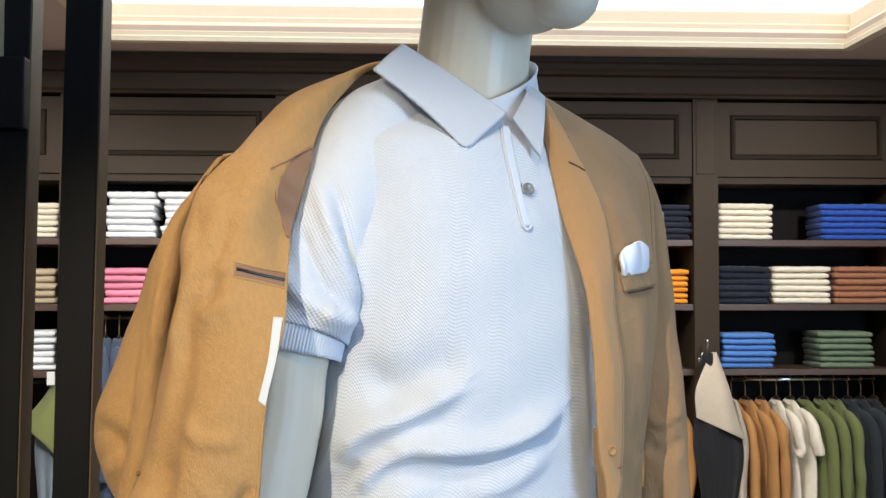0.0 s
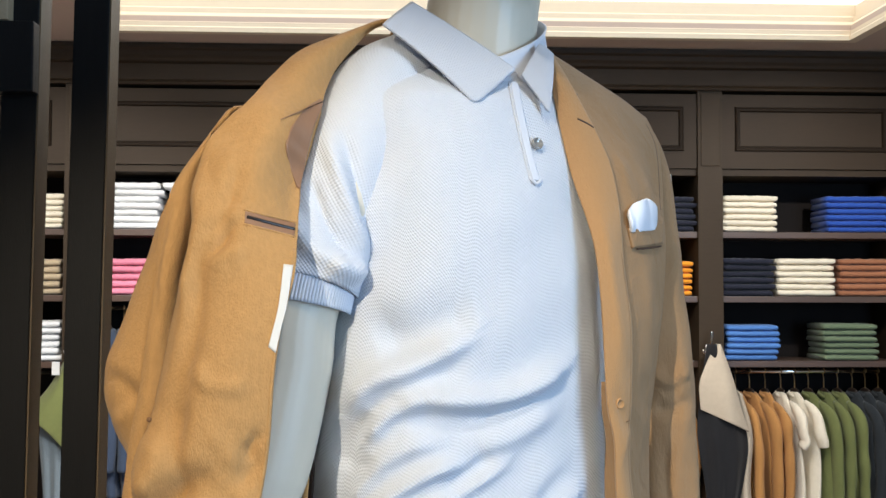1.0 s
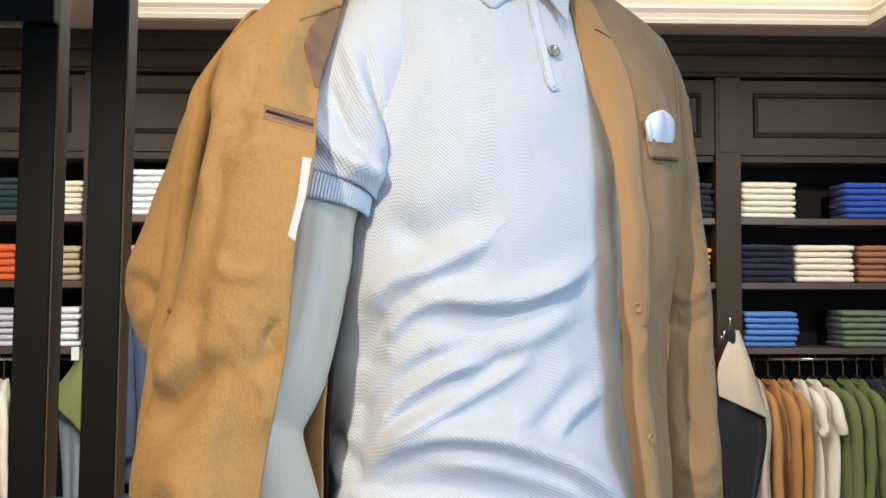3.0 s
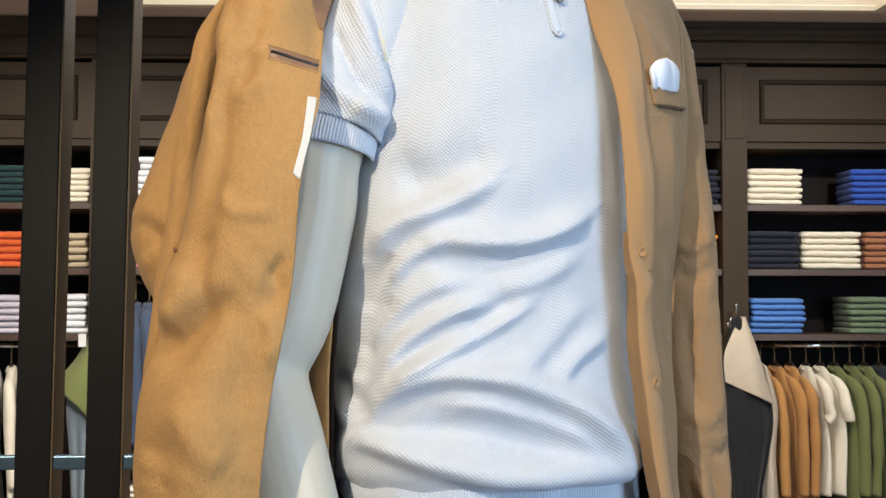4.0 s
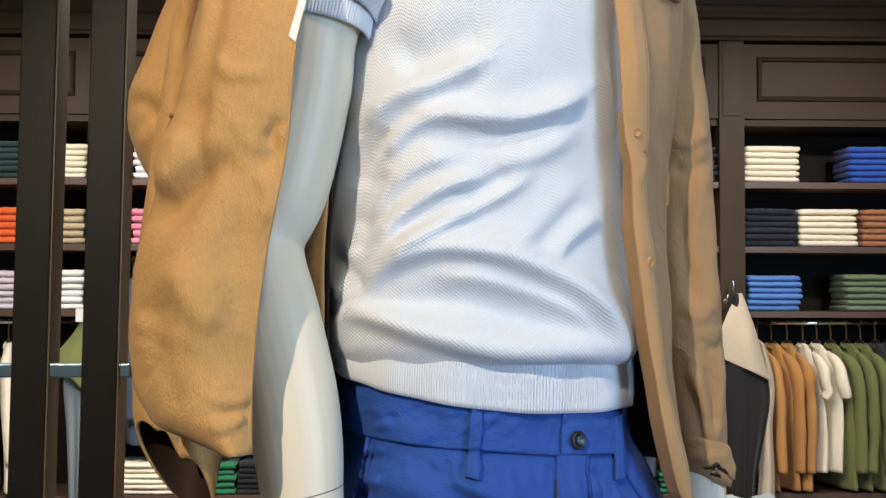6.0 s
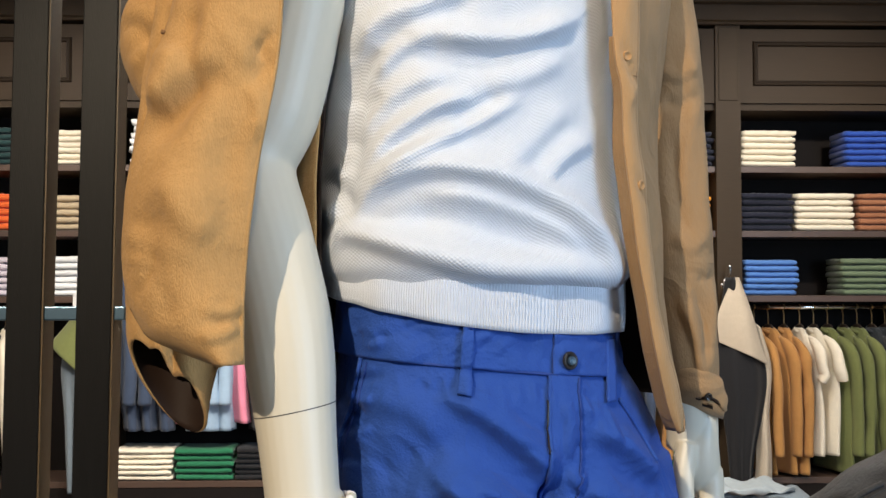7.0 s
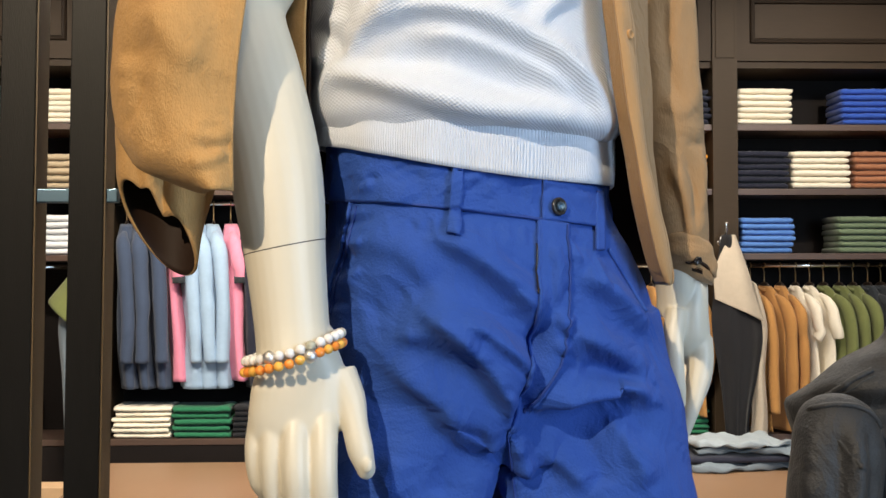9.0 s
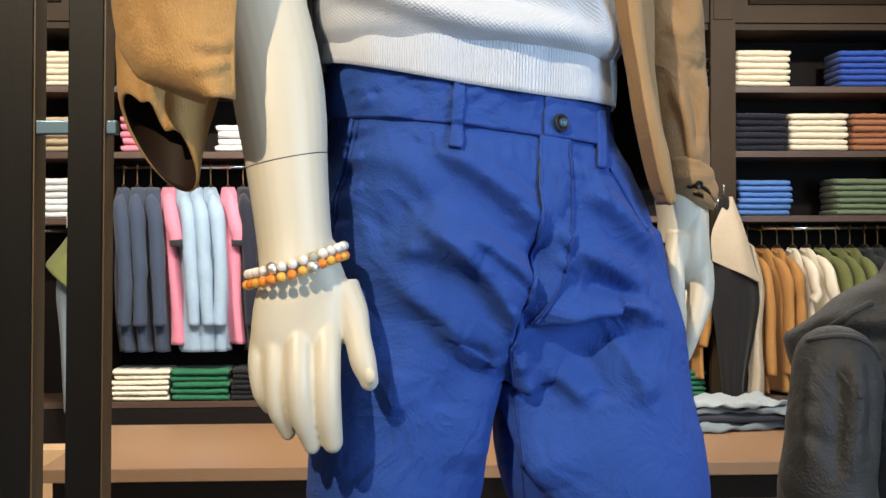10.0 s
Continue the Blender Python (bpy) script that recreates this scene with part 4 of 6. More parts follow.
JLF.append(([(-0.1643, 1.6269), (-0.163, 1.5791), (-0.1707, 1.5457), (-0.1784, 1.5101)], 0.006, 0.006, 0.014))
JLF.append(([(-0.1077, 1.6753), (-0.1218, 1.6463), (-0.1263, 1.6127)], 0.004, 0.02, 0.012))
JLF.append(([(-0.0932, 1.6273), (-0.0906, 1.5985), (-0.0858, 1.5841)], -0.003, 0.008, 0.008))
front_open = sheet("open_front", JL_L, JL_R, 0.018, JLF, TAN, label="open front turned out to show its inner side", seed=4, top=0.5, curl=0.016)
open_cloth = Cloth(front_open)
# second fold of cloth behind, and the empty sleeve
sheet("side_panel", [(-0.1572, 1., 1.6903), (-0.1775, 0.99, 1.6578), (-0.2014, 0.98, 1.6182), (-0.2093, 0.975, 1.5737), (-0.2135, 0.97, 1.5323), (-0.2196, 0.965, 1.4813), (-0.2256, 0.96, 1.431), (-0.2322, 0.958, 1.391), (-0.2351, 0.955, 1.3565), (-0.2408, 0.955, 1.3161), (-0.2443, 0.955, 1.2653), (-0.2448, 0.955, 1.2148)],
      [(-0.1397, 0.995, 1.6971), (-0.1639, 1., 1.6656), (-0.1736, 1., 1.6229), (-0.1743, 1., 1.5857), (-0.1806, 0.995, 1.5563), (-0.1847, 0.99, 1.5273), (-0.1889, 0.985, 1.5054), (-0.1949, 0.98, 1.4755), (-0.2018, 0.975, 1.4347), (-0.2056, 0.97, 1.3995), (-0.2099, 0.968, 1.3643), (-0.2216, 0.965, 1.3161), (-0.2262, 0.965, 1.2648), (-0.2257, 0.965, 1.2138)],
      0.014, [([(-0.1933, 1.6044), (-0.201, 1.558), (-0.2057, 1.5118)], 0.005, 0.008, 0.005), ([(-0.2004, 1.4813), (-0.2076, 1.4406), (-0.2123, 1.4102)], 0.004, 0.007, 0.004)], TAN, nu=60, nv=130, seed=7, label="side panel folded behind the open front")


def sleeve(name, rows, nu, squash, lines, seed, label="", slant=0.0, cloth=TAN):
    axis = crom(rows, 150)
    p = tube_points(axis, nu, squash)
    n = -grid_normals(p, True)
    p = folds(p, n, lines)
    p = ripple(p, n, 0.0014, 0.10, seed)
    if slant:
        end = np.clip((np.arange(150) - 118) / 31, 0, 1)[:, None]
        front = (axis[:, None, 1] - p[..., 1]) / axis[:, None, 3]
        side = (p[..., 0] - axis[:, None, 0]) / axis[:, None, 3]
        p[..., 2] += end * (slant * front - 0.02 * side)
    return jpart(make(name, p.reshape(-1, 3), grid_faces(150, nu, True)[:, ::-1], cloth, jacket, label, thick=0.003, materials=(SHADED_LINING,)))


sleeve("sleeve", [(-0.105, 1.075, 1.69, 0.018), (-0.130, 1.072, 1.672, 0.033), (-0.163, 1.068, 1.617, 0.052), (-0.185, 1.06, 1.533, 0.057), (-0.210, 1.05, 1.46, 0.058), (-0.217, 1.047, 1.432, 0.059), (-0.213, 1.04, 1.410, 0.053), (-0.198, 1.02, 1.36, 0.047), (-0.202, 0.99, 1.23, 0.044), (-0.211, 0.98, 1.14, 0.029), (-0.2115, 0.975, 1.102, 0.0225)],
       96, np.concatenate([np.ones(105), np.linspace(1, 1.5, 45)]), [([(-0.19, 1.18), (-0.205, 1.13), (-0.20, 1.06)], -0.014, 0.009), ([(-0.235, 1.16), (-0.228, 1.11), (-0.23, 1.06)], -0.006, 0.008), ([(-0.28, 1.44), (-0.25, 1.44), (-0.22, 1.41)], -0.006, 0.008), ([(-0.26, 1.40), (-0.23, 1.42), (-0.21, 1.45)], 0.005, 0.008)], 12, "empty hanging sleeve", slant=0.030)
# back of the jacket hanging behind the torso
BACK = [(1.07, 0.10, 1.13, 0.235, 0.135, 31), (1.3, 0.09, 1.13, 0.225, 0.135, 31), (1.5, 0.095, 1.14, 0.225, 0.135, 33), (1.64, 0.095, 1.15, 0.212, 0.115, 35), (1.695, 0.092, 1.155, 0.172, 0.100, 35), (1.74, 0.092, 1.155, 0.112, 0.088, 35), (1.785, 0.092, 1.15, 0.080, 0.080, 35)]
zs = np.linspace(1.07, 1.785, 120)
p = loft(BACK, zs, 240, 2.2)[:, list(range(172, 240)) + list(range(0, 70))]
n = grid_normals(p, False)
p = ripple(p, n, 0.003, 0.12, 21)
jpart(make("back", p.reshape(-1, 3), grid_faces(120, p.shape[1], False), TAN, jacket, thick=0.002))
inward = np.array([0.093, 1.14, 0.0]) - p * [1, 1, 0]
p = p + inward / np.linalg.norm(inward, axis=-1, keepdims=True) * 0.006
jpart(make("back_lining", p.reshape(-1, 3), grid_faces(120, p.shape[1], False), SHADED_LINING, jacket, "lining inside the back, its shade put into a near-black colour", thick=0.002))

# worn side: front, turned facing, inner side, sleeve
FACE_L = [(0.158, 1.1, 1.7733), (0.1651, 1.0889, 1.7327), (0.1712, 1.072, 1.6888), (0.1795, 1.0565, 1.6413), (0.19, 1.0434, 1.6034), (0.1971, 1.031, 1.5719), (0.2012, 1.021, 1.5327), (0.2035, 1.016, 1.4849), (0.2049, 1.013, 1.4373), (0.2072, 1.011, 1.409), (0.2127, 1.011, 1.3815), (0.215, 1.011, 1.3267), (0.2202, 1.012, 1.2837), (0.228, 1.016, 1.2289), (0.2388, 1.021, 1.1718), (0.2478, 1.026, 1.1248), (0.2632, 1.0451, 1.074), (0.2763, 1.0609, 1.0475)]
FACE_R = [(0.16, 1.098, 1.777), (0.178, 1.09, 1.748), (0.2095, 1.0738, 1.6811), (0.2244, 1.0639, 1.6349), (0.2287, 1.049, 1.5614), (0.2346, 1.039, 1.4974), (0.2341, 1.034, 1.4382), (0.2306, 1.029, 1.383), (0.2316, 1.029, 1.3436), (0.2381, 1.031, 1.2939), (0.2435, 1.034, 1.2387), (0.25, 1.039, 1.1817), (0.2623, 1.044, 1.1304), (0.2708, 1.0497, 1.107), (0.2787, 1.0584, 1.0787), (0.2825, 1.065, 1.0556), (0.28, 1.0668, 1.0463)]
WORN_R = [(0.2958, 1.228, 1.7259), (0.306, 1.21, 1.69), (0.305, 1.19, 1.64), (0.3005, 1.165, 1.60), (0.2967, 1.152, 1.5567), (0.2943, 1.15, 1.50), (0.2877, 1.15, 1.4514), (0.2811, 1.15, 1.402), (0.279, 1.15, 1.359), (0.2784, 1.15, 1.29), (0.2811, 1.15, 1.237), (0.2836, 1.15, 1.17), (0.2875, 1.15, 1.1154), (0.287, 1.13, 1.07), (0.285, 1.10, 1.05)]
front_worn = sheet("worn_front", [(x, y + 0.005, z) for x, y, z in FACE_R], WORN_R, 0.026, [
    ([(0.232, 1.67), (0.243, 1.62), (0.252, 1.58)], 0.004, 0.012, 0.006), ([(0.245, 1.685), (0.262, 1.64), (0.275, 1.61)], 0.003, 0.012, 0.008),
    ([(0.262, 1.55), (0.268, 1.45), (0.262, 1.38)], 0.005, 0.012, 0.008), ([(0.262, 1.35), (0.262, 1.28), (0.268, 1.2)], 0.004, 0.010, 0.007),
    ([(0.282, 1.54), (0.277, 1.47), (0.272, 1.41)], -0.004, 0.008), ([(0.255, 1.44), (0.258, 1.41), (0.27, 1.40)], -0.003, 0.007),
    ([(0.25, 1.34), (0.258, 1.30), (0.255, 1.24)], -0.003, 0.007), ([(0.28, 1.69), (0.29, 1.65), (0.288, 1.61)], -0.003, 0.009)], SHADED_TAN, back=SHADED_LINING, seed=15, top=0.6, wave=0.0007)
worn_cloth = Cloth(front_worn)
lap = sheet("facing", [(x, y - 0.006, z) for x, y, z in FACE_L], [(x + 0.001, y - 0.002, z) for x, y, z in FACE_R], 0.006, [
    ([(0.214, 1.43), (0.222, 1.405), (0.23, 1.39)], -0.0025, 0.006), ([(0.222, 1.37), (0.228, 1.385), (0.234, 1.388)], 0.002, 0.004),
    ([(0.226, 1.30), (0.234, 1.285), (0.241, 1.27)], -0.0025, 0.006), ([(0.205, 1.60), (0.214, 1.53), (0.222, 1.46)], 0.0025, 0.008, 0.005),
    ([(0.236, 1.25), (0.246, 1.19), (0.262, 1.12)], 0.002, 0.005, 0.004)], FACING, nu=30, nv=170, wave=0.0006, label="turned lapel and front facing, lighter tan than the shade-tinted worn front", seed=66)
lap_cloth = Cloth(lap)
# Strip of the same cloth, coloured dark for the shade it lies in.
LOWER = [q for q in FACE_L if q[2] < 1.45]
sheet("inner_front", [(x - 0.005 * min(1, (1.46 - z) / 0.12), y + 0.004 + 0.018 * min(1, (1.46 - z) / 0.12), z) for x, y, z in LOWER], [(x + 0.006, y + 0.002, z) for x, y, z in LOWER], 0.0, [], SHADED_TAN, nu=12, nv=90, wave=0.0005, seed=68, label="inner side of the worn front, shade put into its colour")
jpart(lap_cloth.seam("piping", [(x + 0.0025, z) for x, y, z in LOWER[:-1]], 0.0010, STITCH, jacket, 0.0004, count=80))
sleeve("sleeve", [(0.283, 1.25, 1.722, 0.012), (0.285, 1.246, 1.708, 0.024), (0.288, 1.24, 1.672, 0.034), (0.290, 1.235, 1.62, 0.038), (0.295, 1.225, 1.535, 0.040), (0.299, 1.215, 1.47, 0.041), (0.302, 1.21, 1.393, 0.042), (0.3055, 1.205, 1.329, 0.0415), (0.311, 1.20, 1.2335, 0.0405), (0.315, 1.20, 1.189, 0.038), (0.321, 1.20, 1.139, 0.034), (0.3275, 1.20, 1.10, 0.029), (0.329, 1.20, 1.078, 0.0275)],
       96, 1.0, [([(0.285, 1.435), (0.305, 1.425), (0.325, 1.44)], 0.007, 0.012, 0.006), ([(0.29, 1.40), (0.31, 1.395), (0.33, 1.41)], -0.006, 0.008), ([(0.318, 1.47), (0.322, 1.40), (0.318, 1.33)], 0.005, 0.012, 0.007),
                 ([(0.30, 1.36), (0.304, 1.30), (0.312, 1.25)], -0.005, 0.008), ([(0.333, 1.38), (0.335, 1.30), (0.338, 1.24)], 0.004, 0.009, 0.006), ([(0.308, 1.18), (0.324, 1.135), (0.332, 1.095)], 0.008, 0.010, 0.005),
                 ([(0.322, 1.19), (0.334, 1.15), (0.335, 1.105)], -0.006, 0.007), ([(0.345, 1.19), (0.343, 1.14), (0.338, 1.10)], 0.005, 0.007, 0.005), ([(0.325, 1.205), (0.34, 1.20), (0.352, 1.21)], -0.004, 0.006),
                 ([(0.335, 1.128), (0.345, 1.126), (0.355, 1.13)], -0.002, 0.003), ([(0.30, 1.25), (0.318, 1.235), (0.335, 1.25)], 0.004, 0.010, 0.006), ([(0.312, 1.60), (0.318, 1.55), (0.316, 1.50)], 0.003, 0.010, 0.008)], 31, "worn sleeve with turned cuff", cloth=SHADED_TAN)


# ---- polo details ----
def ppart(ob):
    ob.matrix_parent_inverse = pinv
    return ob


def leaf(name, a, b, c, d, bulge, material, parent, nu=30, nv=24):
    """A soft four-cornered cloth leaf: a-b along the neck, d-c along the free edge."""
    a, b, c, d = (np.array(q, float) for q in (a, b, c, d))
    u, w = np.meshgrid(np.linspace(0, 1, nu), np.linspace(0, 1, nv))
    u, w = u[..., None], w[..., None]
    p = (a * (1 - u) + b * u) * (1 - w) + (d * (1 - u) + c * u) * w
    out = np.cross(b - a, d - a)
    out /= np.linalg.norm(out)
    if out[1] > 0:
        out = -out
    p = p + out * (bulge * np.sin(math.pi * np.clip(w * 0.62 + 0.1, 0, 1)) * (0.4 + 0.6 * np.sin(math.pi * u)))
    tip = np.clip((u - 0.9) / 0.1, 0, 1) * np.clip((w - 0.85) / 0.15, 0, 1)
    p = p + (a - c) * 0.035 * tip ** 2
    uv = np.concatenate([u * 0.13, w * 0.06], -1)
    ob = make(name, p.reshape(-1, 3), grid_faces(nv, nu, False), material, parent, thick=0.0028, uv=uv.reshape(-1, 2))
    return ob


ppart(leaf("collar_leaf", (0.020, 1.105, 1.826), (0.124, 1.058, 1.747), (0.080, 1.017, 1.702), (-0.010, 1.038, 1.785), 0.008, COLLAR, polo))
ppart(leaf("collar_leaf", (0.152, 1.088, 1.780), (0.130, 1.058, 1.742), (0.157, 1.048, 1.700), (0.166, 1.085, 1.768), 0.005, COLLAR, polo))
a = np.linspace(0, 2 * math.pi, 80, endpoint=False)
ring = np.stack([np.stack([0.092 + r * np.cos(a), 1.138 + r * 0.97 * np.sin(a), z - 0.004 + 0.040 * np.sin(a + 0.5)], -1) for r, z in ((0.078, 1.762), (0.074, 1.775), (0.072, 1.79), (0.074, 1.797))])
ppart(make("collar_stand", ring.reshape(-1, 3), grid_faces(4, 80, True), RIB, polo, thick=0.002))
PL = [(0.119, 1.735), (0.1195, 1.712), (0.125, 1.68), (0.132, 1.645), (0.1355, 1.631)]
PR = [(0.127, 1.735), (0.1275, 1.712), (0.1325, 1.68), (0.139, 1.645), (0.1425, 1.632)]
ppart(chest.strip("placket", PL, PR, RIB, polo, 0.0022, 0.002, 10, 50, "button placket"))
ppart(chest.seam("placket_edge", [(x - 0.0012, z) for x, z in PL], 0.0010, RIB, polo, 0.0020, count=50))
ppart(chest.seam("placket_edge", [(0.1345, 1.631), (0.139, 1.628), (0.1435, 1.632)], 0.0018, RIB, polo, 0.003, count=20))


def disc(name, where, normal, radius, material, parent, label=""):
    """A small sewn button with a raised rim and thread."""
    prof = [(0, 0.0012), (radius * 0.6, 0.0012), (radius * 0.72, 0.0026), (radius * 0.9, 0.0028), (radius, 0.0016), (radius, 0)]
    q = Vector(normal).to_track_quat("Z", "Y").to_matrix()
    ang = np.linspace(0, 2 * math.pi, 28, endpoint=False)
    pts = [Vector(where) + q @ Vector((r * math.cos(t), r * math.sin(t), h)) for r, h in prof[1:] for t in ang]
    f = [list(reversed(x)) for x in grid_faces(len(prof) - 1, 28, True)] + [list(range(28))]
    return make(name, pts, f, material, parent, label)


w, nn = chest.at(0.1405, 1.668, 0.0045)
ppart(disc("button", w, nn, 0.0062, PEARL, polo, "grey mother-of-pearl button"))

# ---- trouser details ----
for x, top, low in ((0.060, 1.160, 1.094), (0.2045, 1.140, 1.080)):
    tpart(band_cloth.strip("belt_loop", [(x - 0.0035, top), (x - 0.0055, (top + low) / 2), (x - 0.008, low)], [(x + 0.0065, top), (x + 0.0045, (top + low) / 2), (x + 0.002, low)], BLUE, trousers, 0.0042, 0.0028, 6, 24, "stitched belt loop"))
tpart(band_cloth.strip("band_overlap", [(0.144, 1.148), (0.142, 1.109)], [(0.212, 1.144), (0.210, 1.103)], BLUE, trousers, 0.003, 0.0025, 24, 16, "buttoned waistband end"))
w, nn = band_cloth.at(0.157, 1.122, 0.006)
tpart(disc("button", w, nn, 0.0088, HORN, trousers, "black horn button"))
w2 = Vector(w) + nn * 0.002
tpart(disc("button_centre", w2, nn, 0.0042, STEEL, trousers, "steel button centre"))
tpart(seat_cloth.seam("waist_seam", [(-0.058, 1.130), (0.0, 1.124), (0.06, 1.118), (0.12, 1.112), (0.143, 1.109)], 0.0016, BLUESEAM, trousers, 0.002, count=60))
tpart(seat_cloth.strip("fly", [(0.140, 1.110), (0.137, 1.03), (0.131, 0.98), (0.122, 0.94), (0.112, 0.912)], [(0.170, 1.106), (0.169, 1.03), (0.164, 0.985), (0.146, 0.945), (0.116, 0.910)], BLUE, trousers, 0.0022, 0.002, 14, 60, "fly front with a stitched edge"))
tpart(seat_cloth.seam("fly_stitching", [(0.168, 1.104), (0.167, 1.03), (0.162, 0.985), (0.144, 0.947), (0.124, 0.927)], 0.0011, BLUESEAM, trousers, 0.0042, count=70))
tpart(seat_cloth.seam("fly_edge", [(0.1395, 1.108), (0.136, 1.03), (0.130, 0.98), (0.121, 0.94), (0.110, 0.905)], 0.0022, BLUE, trousers, 0.002, count=60))
tpart(seat_cloth.seam("zip", [(0.1365, 1.086), (0.135, 1.06), (0.134, 1.04)], 0.0010, HORN, trousers, 0.0025, count=24, label="glimpse of dark zip"))
tpart(seat_cloth.seam("pocket_edge", [(-0.036, 1.126), (-0.046, 1.08), (-0.056, 1.05), (-0.060, 1.02)], 0.0024, BLUE, trousers, 0.0015, count=40))
tpart(seat_cloth.seam("pocket_stitching", [(-0.031, 1.122), (-0.041, 1.08), (-0.051, 1.05), (-0.056, 1.02)], 0.0009, BLUESEAM, trousers, 0.001, count=40))
tpart(seat_cloth.seam("pocket_edge", [(0.214, 1.082), (0.236, 1.05), (0.252, 1.02)], 0.0024, BLUE, trousers, 0.0015, count=30))
tpart(seat_cloth.seam("inseam", [(0.110, 0.905), (0.118, 0.86), (0.126, 0.80), (0.132, 0.74)], 0.0013, BLUESEAM, trousers, 0.0008, count=40))

# ---- jacket details ----
lining = jpart(open_cloth.strip("lining_edge", [(-0.0697, 1.7065), (-0.0823, 1.6941), (-0.0922, 1.6743), (-0.0969, 1.6562), (-0.0941, 1.6382), (-0.0872, 1.6181)], [(-0.0665, 1.7044), (-0.0697, 1.6915), (-0.0738, 1.6782), (-0.0779, 1.6585), (-0.0815, 1.6383), (-0.0846, 1.616)], SATIN, jacket, 0.0016, 0.0012, 18, 70, "brown satin lining showing at the edge"))
for v in lining.data.vertices:
    v.co.y += 0.0011 * math.sin(v.co.z * 190 + 1.9 * math.sin(v.co.x * 130 + v.co.z * 60)) - 0.0006
jpart(open_cloth.strip("welt_pocket", [(-0.1275, 1.5925), (-0.1275, 1.582)], [(-0.086, 1.583), (-0.086, 1.5715)], SATIN, jacket, 0.0012, 0.001, 30, 12, "inner welt pocket in brown satin"))
jpart(open_cloth.seam("pocket_slit", [(-0.126, 1.5875), (-0.107, 1.5825), (-0.0865, 1.5775)], 0.0016, HORN, jacket, 0.0016, count=30))
jpart(open_cloth.seam("pocket_piping", [(-0.1285, 1.5935), (-0.107, 1.5885), (-0.0862, 1.584)], 0.0011, TAN, jacket, 0.0015, count=30))
jpart(open_cloth.seam("pocket_piping", [(-0.1285, 1.581), (-0.107, 1.576), (-0.0862, 1.5705)], 0.0011, TAN, jacket, 0.0015, count=30))
label_ob = jpart(open_cloth.strip("care_label", [(-0.0935, 1.546), (-0.0965, 1.51), (-0.1035, 1.477)], [(-0.0855, 1.545), (-0.0895, 1.51), (-0.0965, 1.471)], PAPER, jacket, 0.0022, 0.001, 8, 30, "white woven care label with grey print"))
for z in (1.538, 1.531, 1.522, 1.514, 1.505, 1.497, 1.489):
    x = -0.0885 - (1.546 - z) * 0.13
    jpart(open_cloth.seam("print_bar", [(x - 0.001, z), (x + 0.0012, z - 0.001 - 0.003 * random.random())], 0.00045, INK, label_ob, 0.003, count=4))
jpart(open_cloth.seam("edge_roll", [(-0.0855, 1.56), (-0.0985, 1.467), (-0.1035, 1.393), (-0.1135, 1.331), (-0.1215, 1.288), (-0.1305, 1.20), (-0.1312, 1.131)], 0.0022, TAN, jacket, 0.0, count=90))
w, nn = open_cloth.at(-0.204, 1.413, 0.002)
jpart(disc("stay_stitch", w, nn, 0.002, STITCH, jacket))

jpart(worn_cloth.strip("breast_pocket_welt", [(0.2375, 1.588), (0.242, 1.5683)], [(0.2919, 1.6003), (0.2911, 1.5763)], SHADED_TAN, jacket, 0.0028, 0.0022, 24, 10, "breast pocket welt"))
jpart(worn_cloth.seam("pocket_seam", [(0.248, 1.5676), (0.267, 1.57), (0.2862, 1.5736)], 0.0009, DARKTHREAD, jacket, 0.0035, count=24))
jpart(worn_cloth.seam("armhole_seam", [(0.2908, 1.7173), (0.2996, 1.6911), (0.2999, 1.6496), (0.2958, 1.6145)], 0.0012, DARKTHREAD, jacket, 0.0006, count=60))
jpart(lap_cloth.seam("lapel_buttonhole", [(0.188, 1.6996), (0.1973, 1.6956), (0.2054, 1.6916)], 0.0013, DARKTHREAD, jacket, 0.001, count=14, label="stitched lapel buttonhole"))
jpart(worn_cloth.seam("gorge_seam", [(0.1868, 1.7205), (0.1892, 1.7252), (0.1922, 1.7294)], 0.0009, DARKTHREAD, jacket, 0.001, count=14))
jpart(lap_cloth.seam("collar_seam", [(0.1613, 1.7612), (0.1683, 1.7507), (0.1753, 1.7401)], 0.0007, STITCH, jacket, 0.0006, count=14))
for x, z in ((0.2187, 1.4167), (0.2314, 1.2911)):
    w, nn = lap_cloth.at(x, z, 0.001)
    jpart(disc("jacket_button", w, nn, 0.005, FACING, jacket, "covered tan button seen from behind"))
jpart(lap_cloth.seam("bar_tack", [(0.2254, 1.3988), (0.2304, 1.3994)], 0.0008, STITCH, jacket, 0.0012, count=8))
jpart(worn_cloth.seam("hip_pocket_edge", [(0.2756, 1.301), (0.2773, 1.2858), (0.2778, 1.2646)], 0.0018, SHADED_TAN, jacket, 0.001, count=24))
cuff = tube_points(crom([(0.3285, 1.20, 1.098, 0.0275), (0.329, 1.20, 1.094, 0.0312), (0.330, 1.20, 1.084, 0.0325), (0.331, 1.20, 1.071, 0.0325), (0.3315, 1.20, 1.066, 0.0305), (0.3315, 1.20, 1.072, 0.0275)], 24), 72, 1.0)
ahead = (1.20 - cuff[..., 1]) / 0.032
side = (cuff[..., 0] - 0.330) / 0.032
cuff[..., 2] += 0.004 * ahead - 0.010 * np.clip(side, -0.6, 1) - 0.012 * np.clip(side - 0.3, 0, 1)
cuff = ripple(cuff, -grid_normals(cuff, True), 0.0014, 0.03, 40)
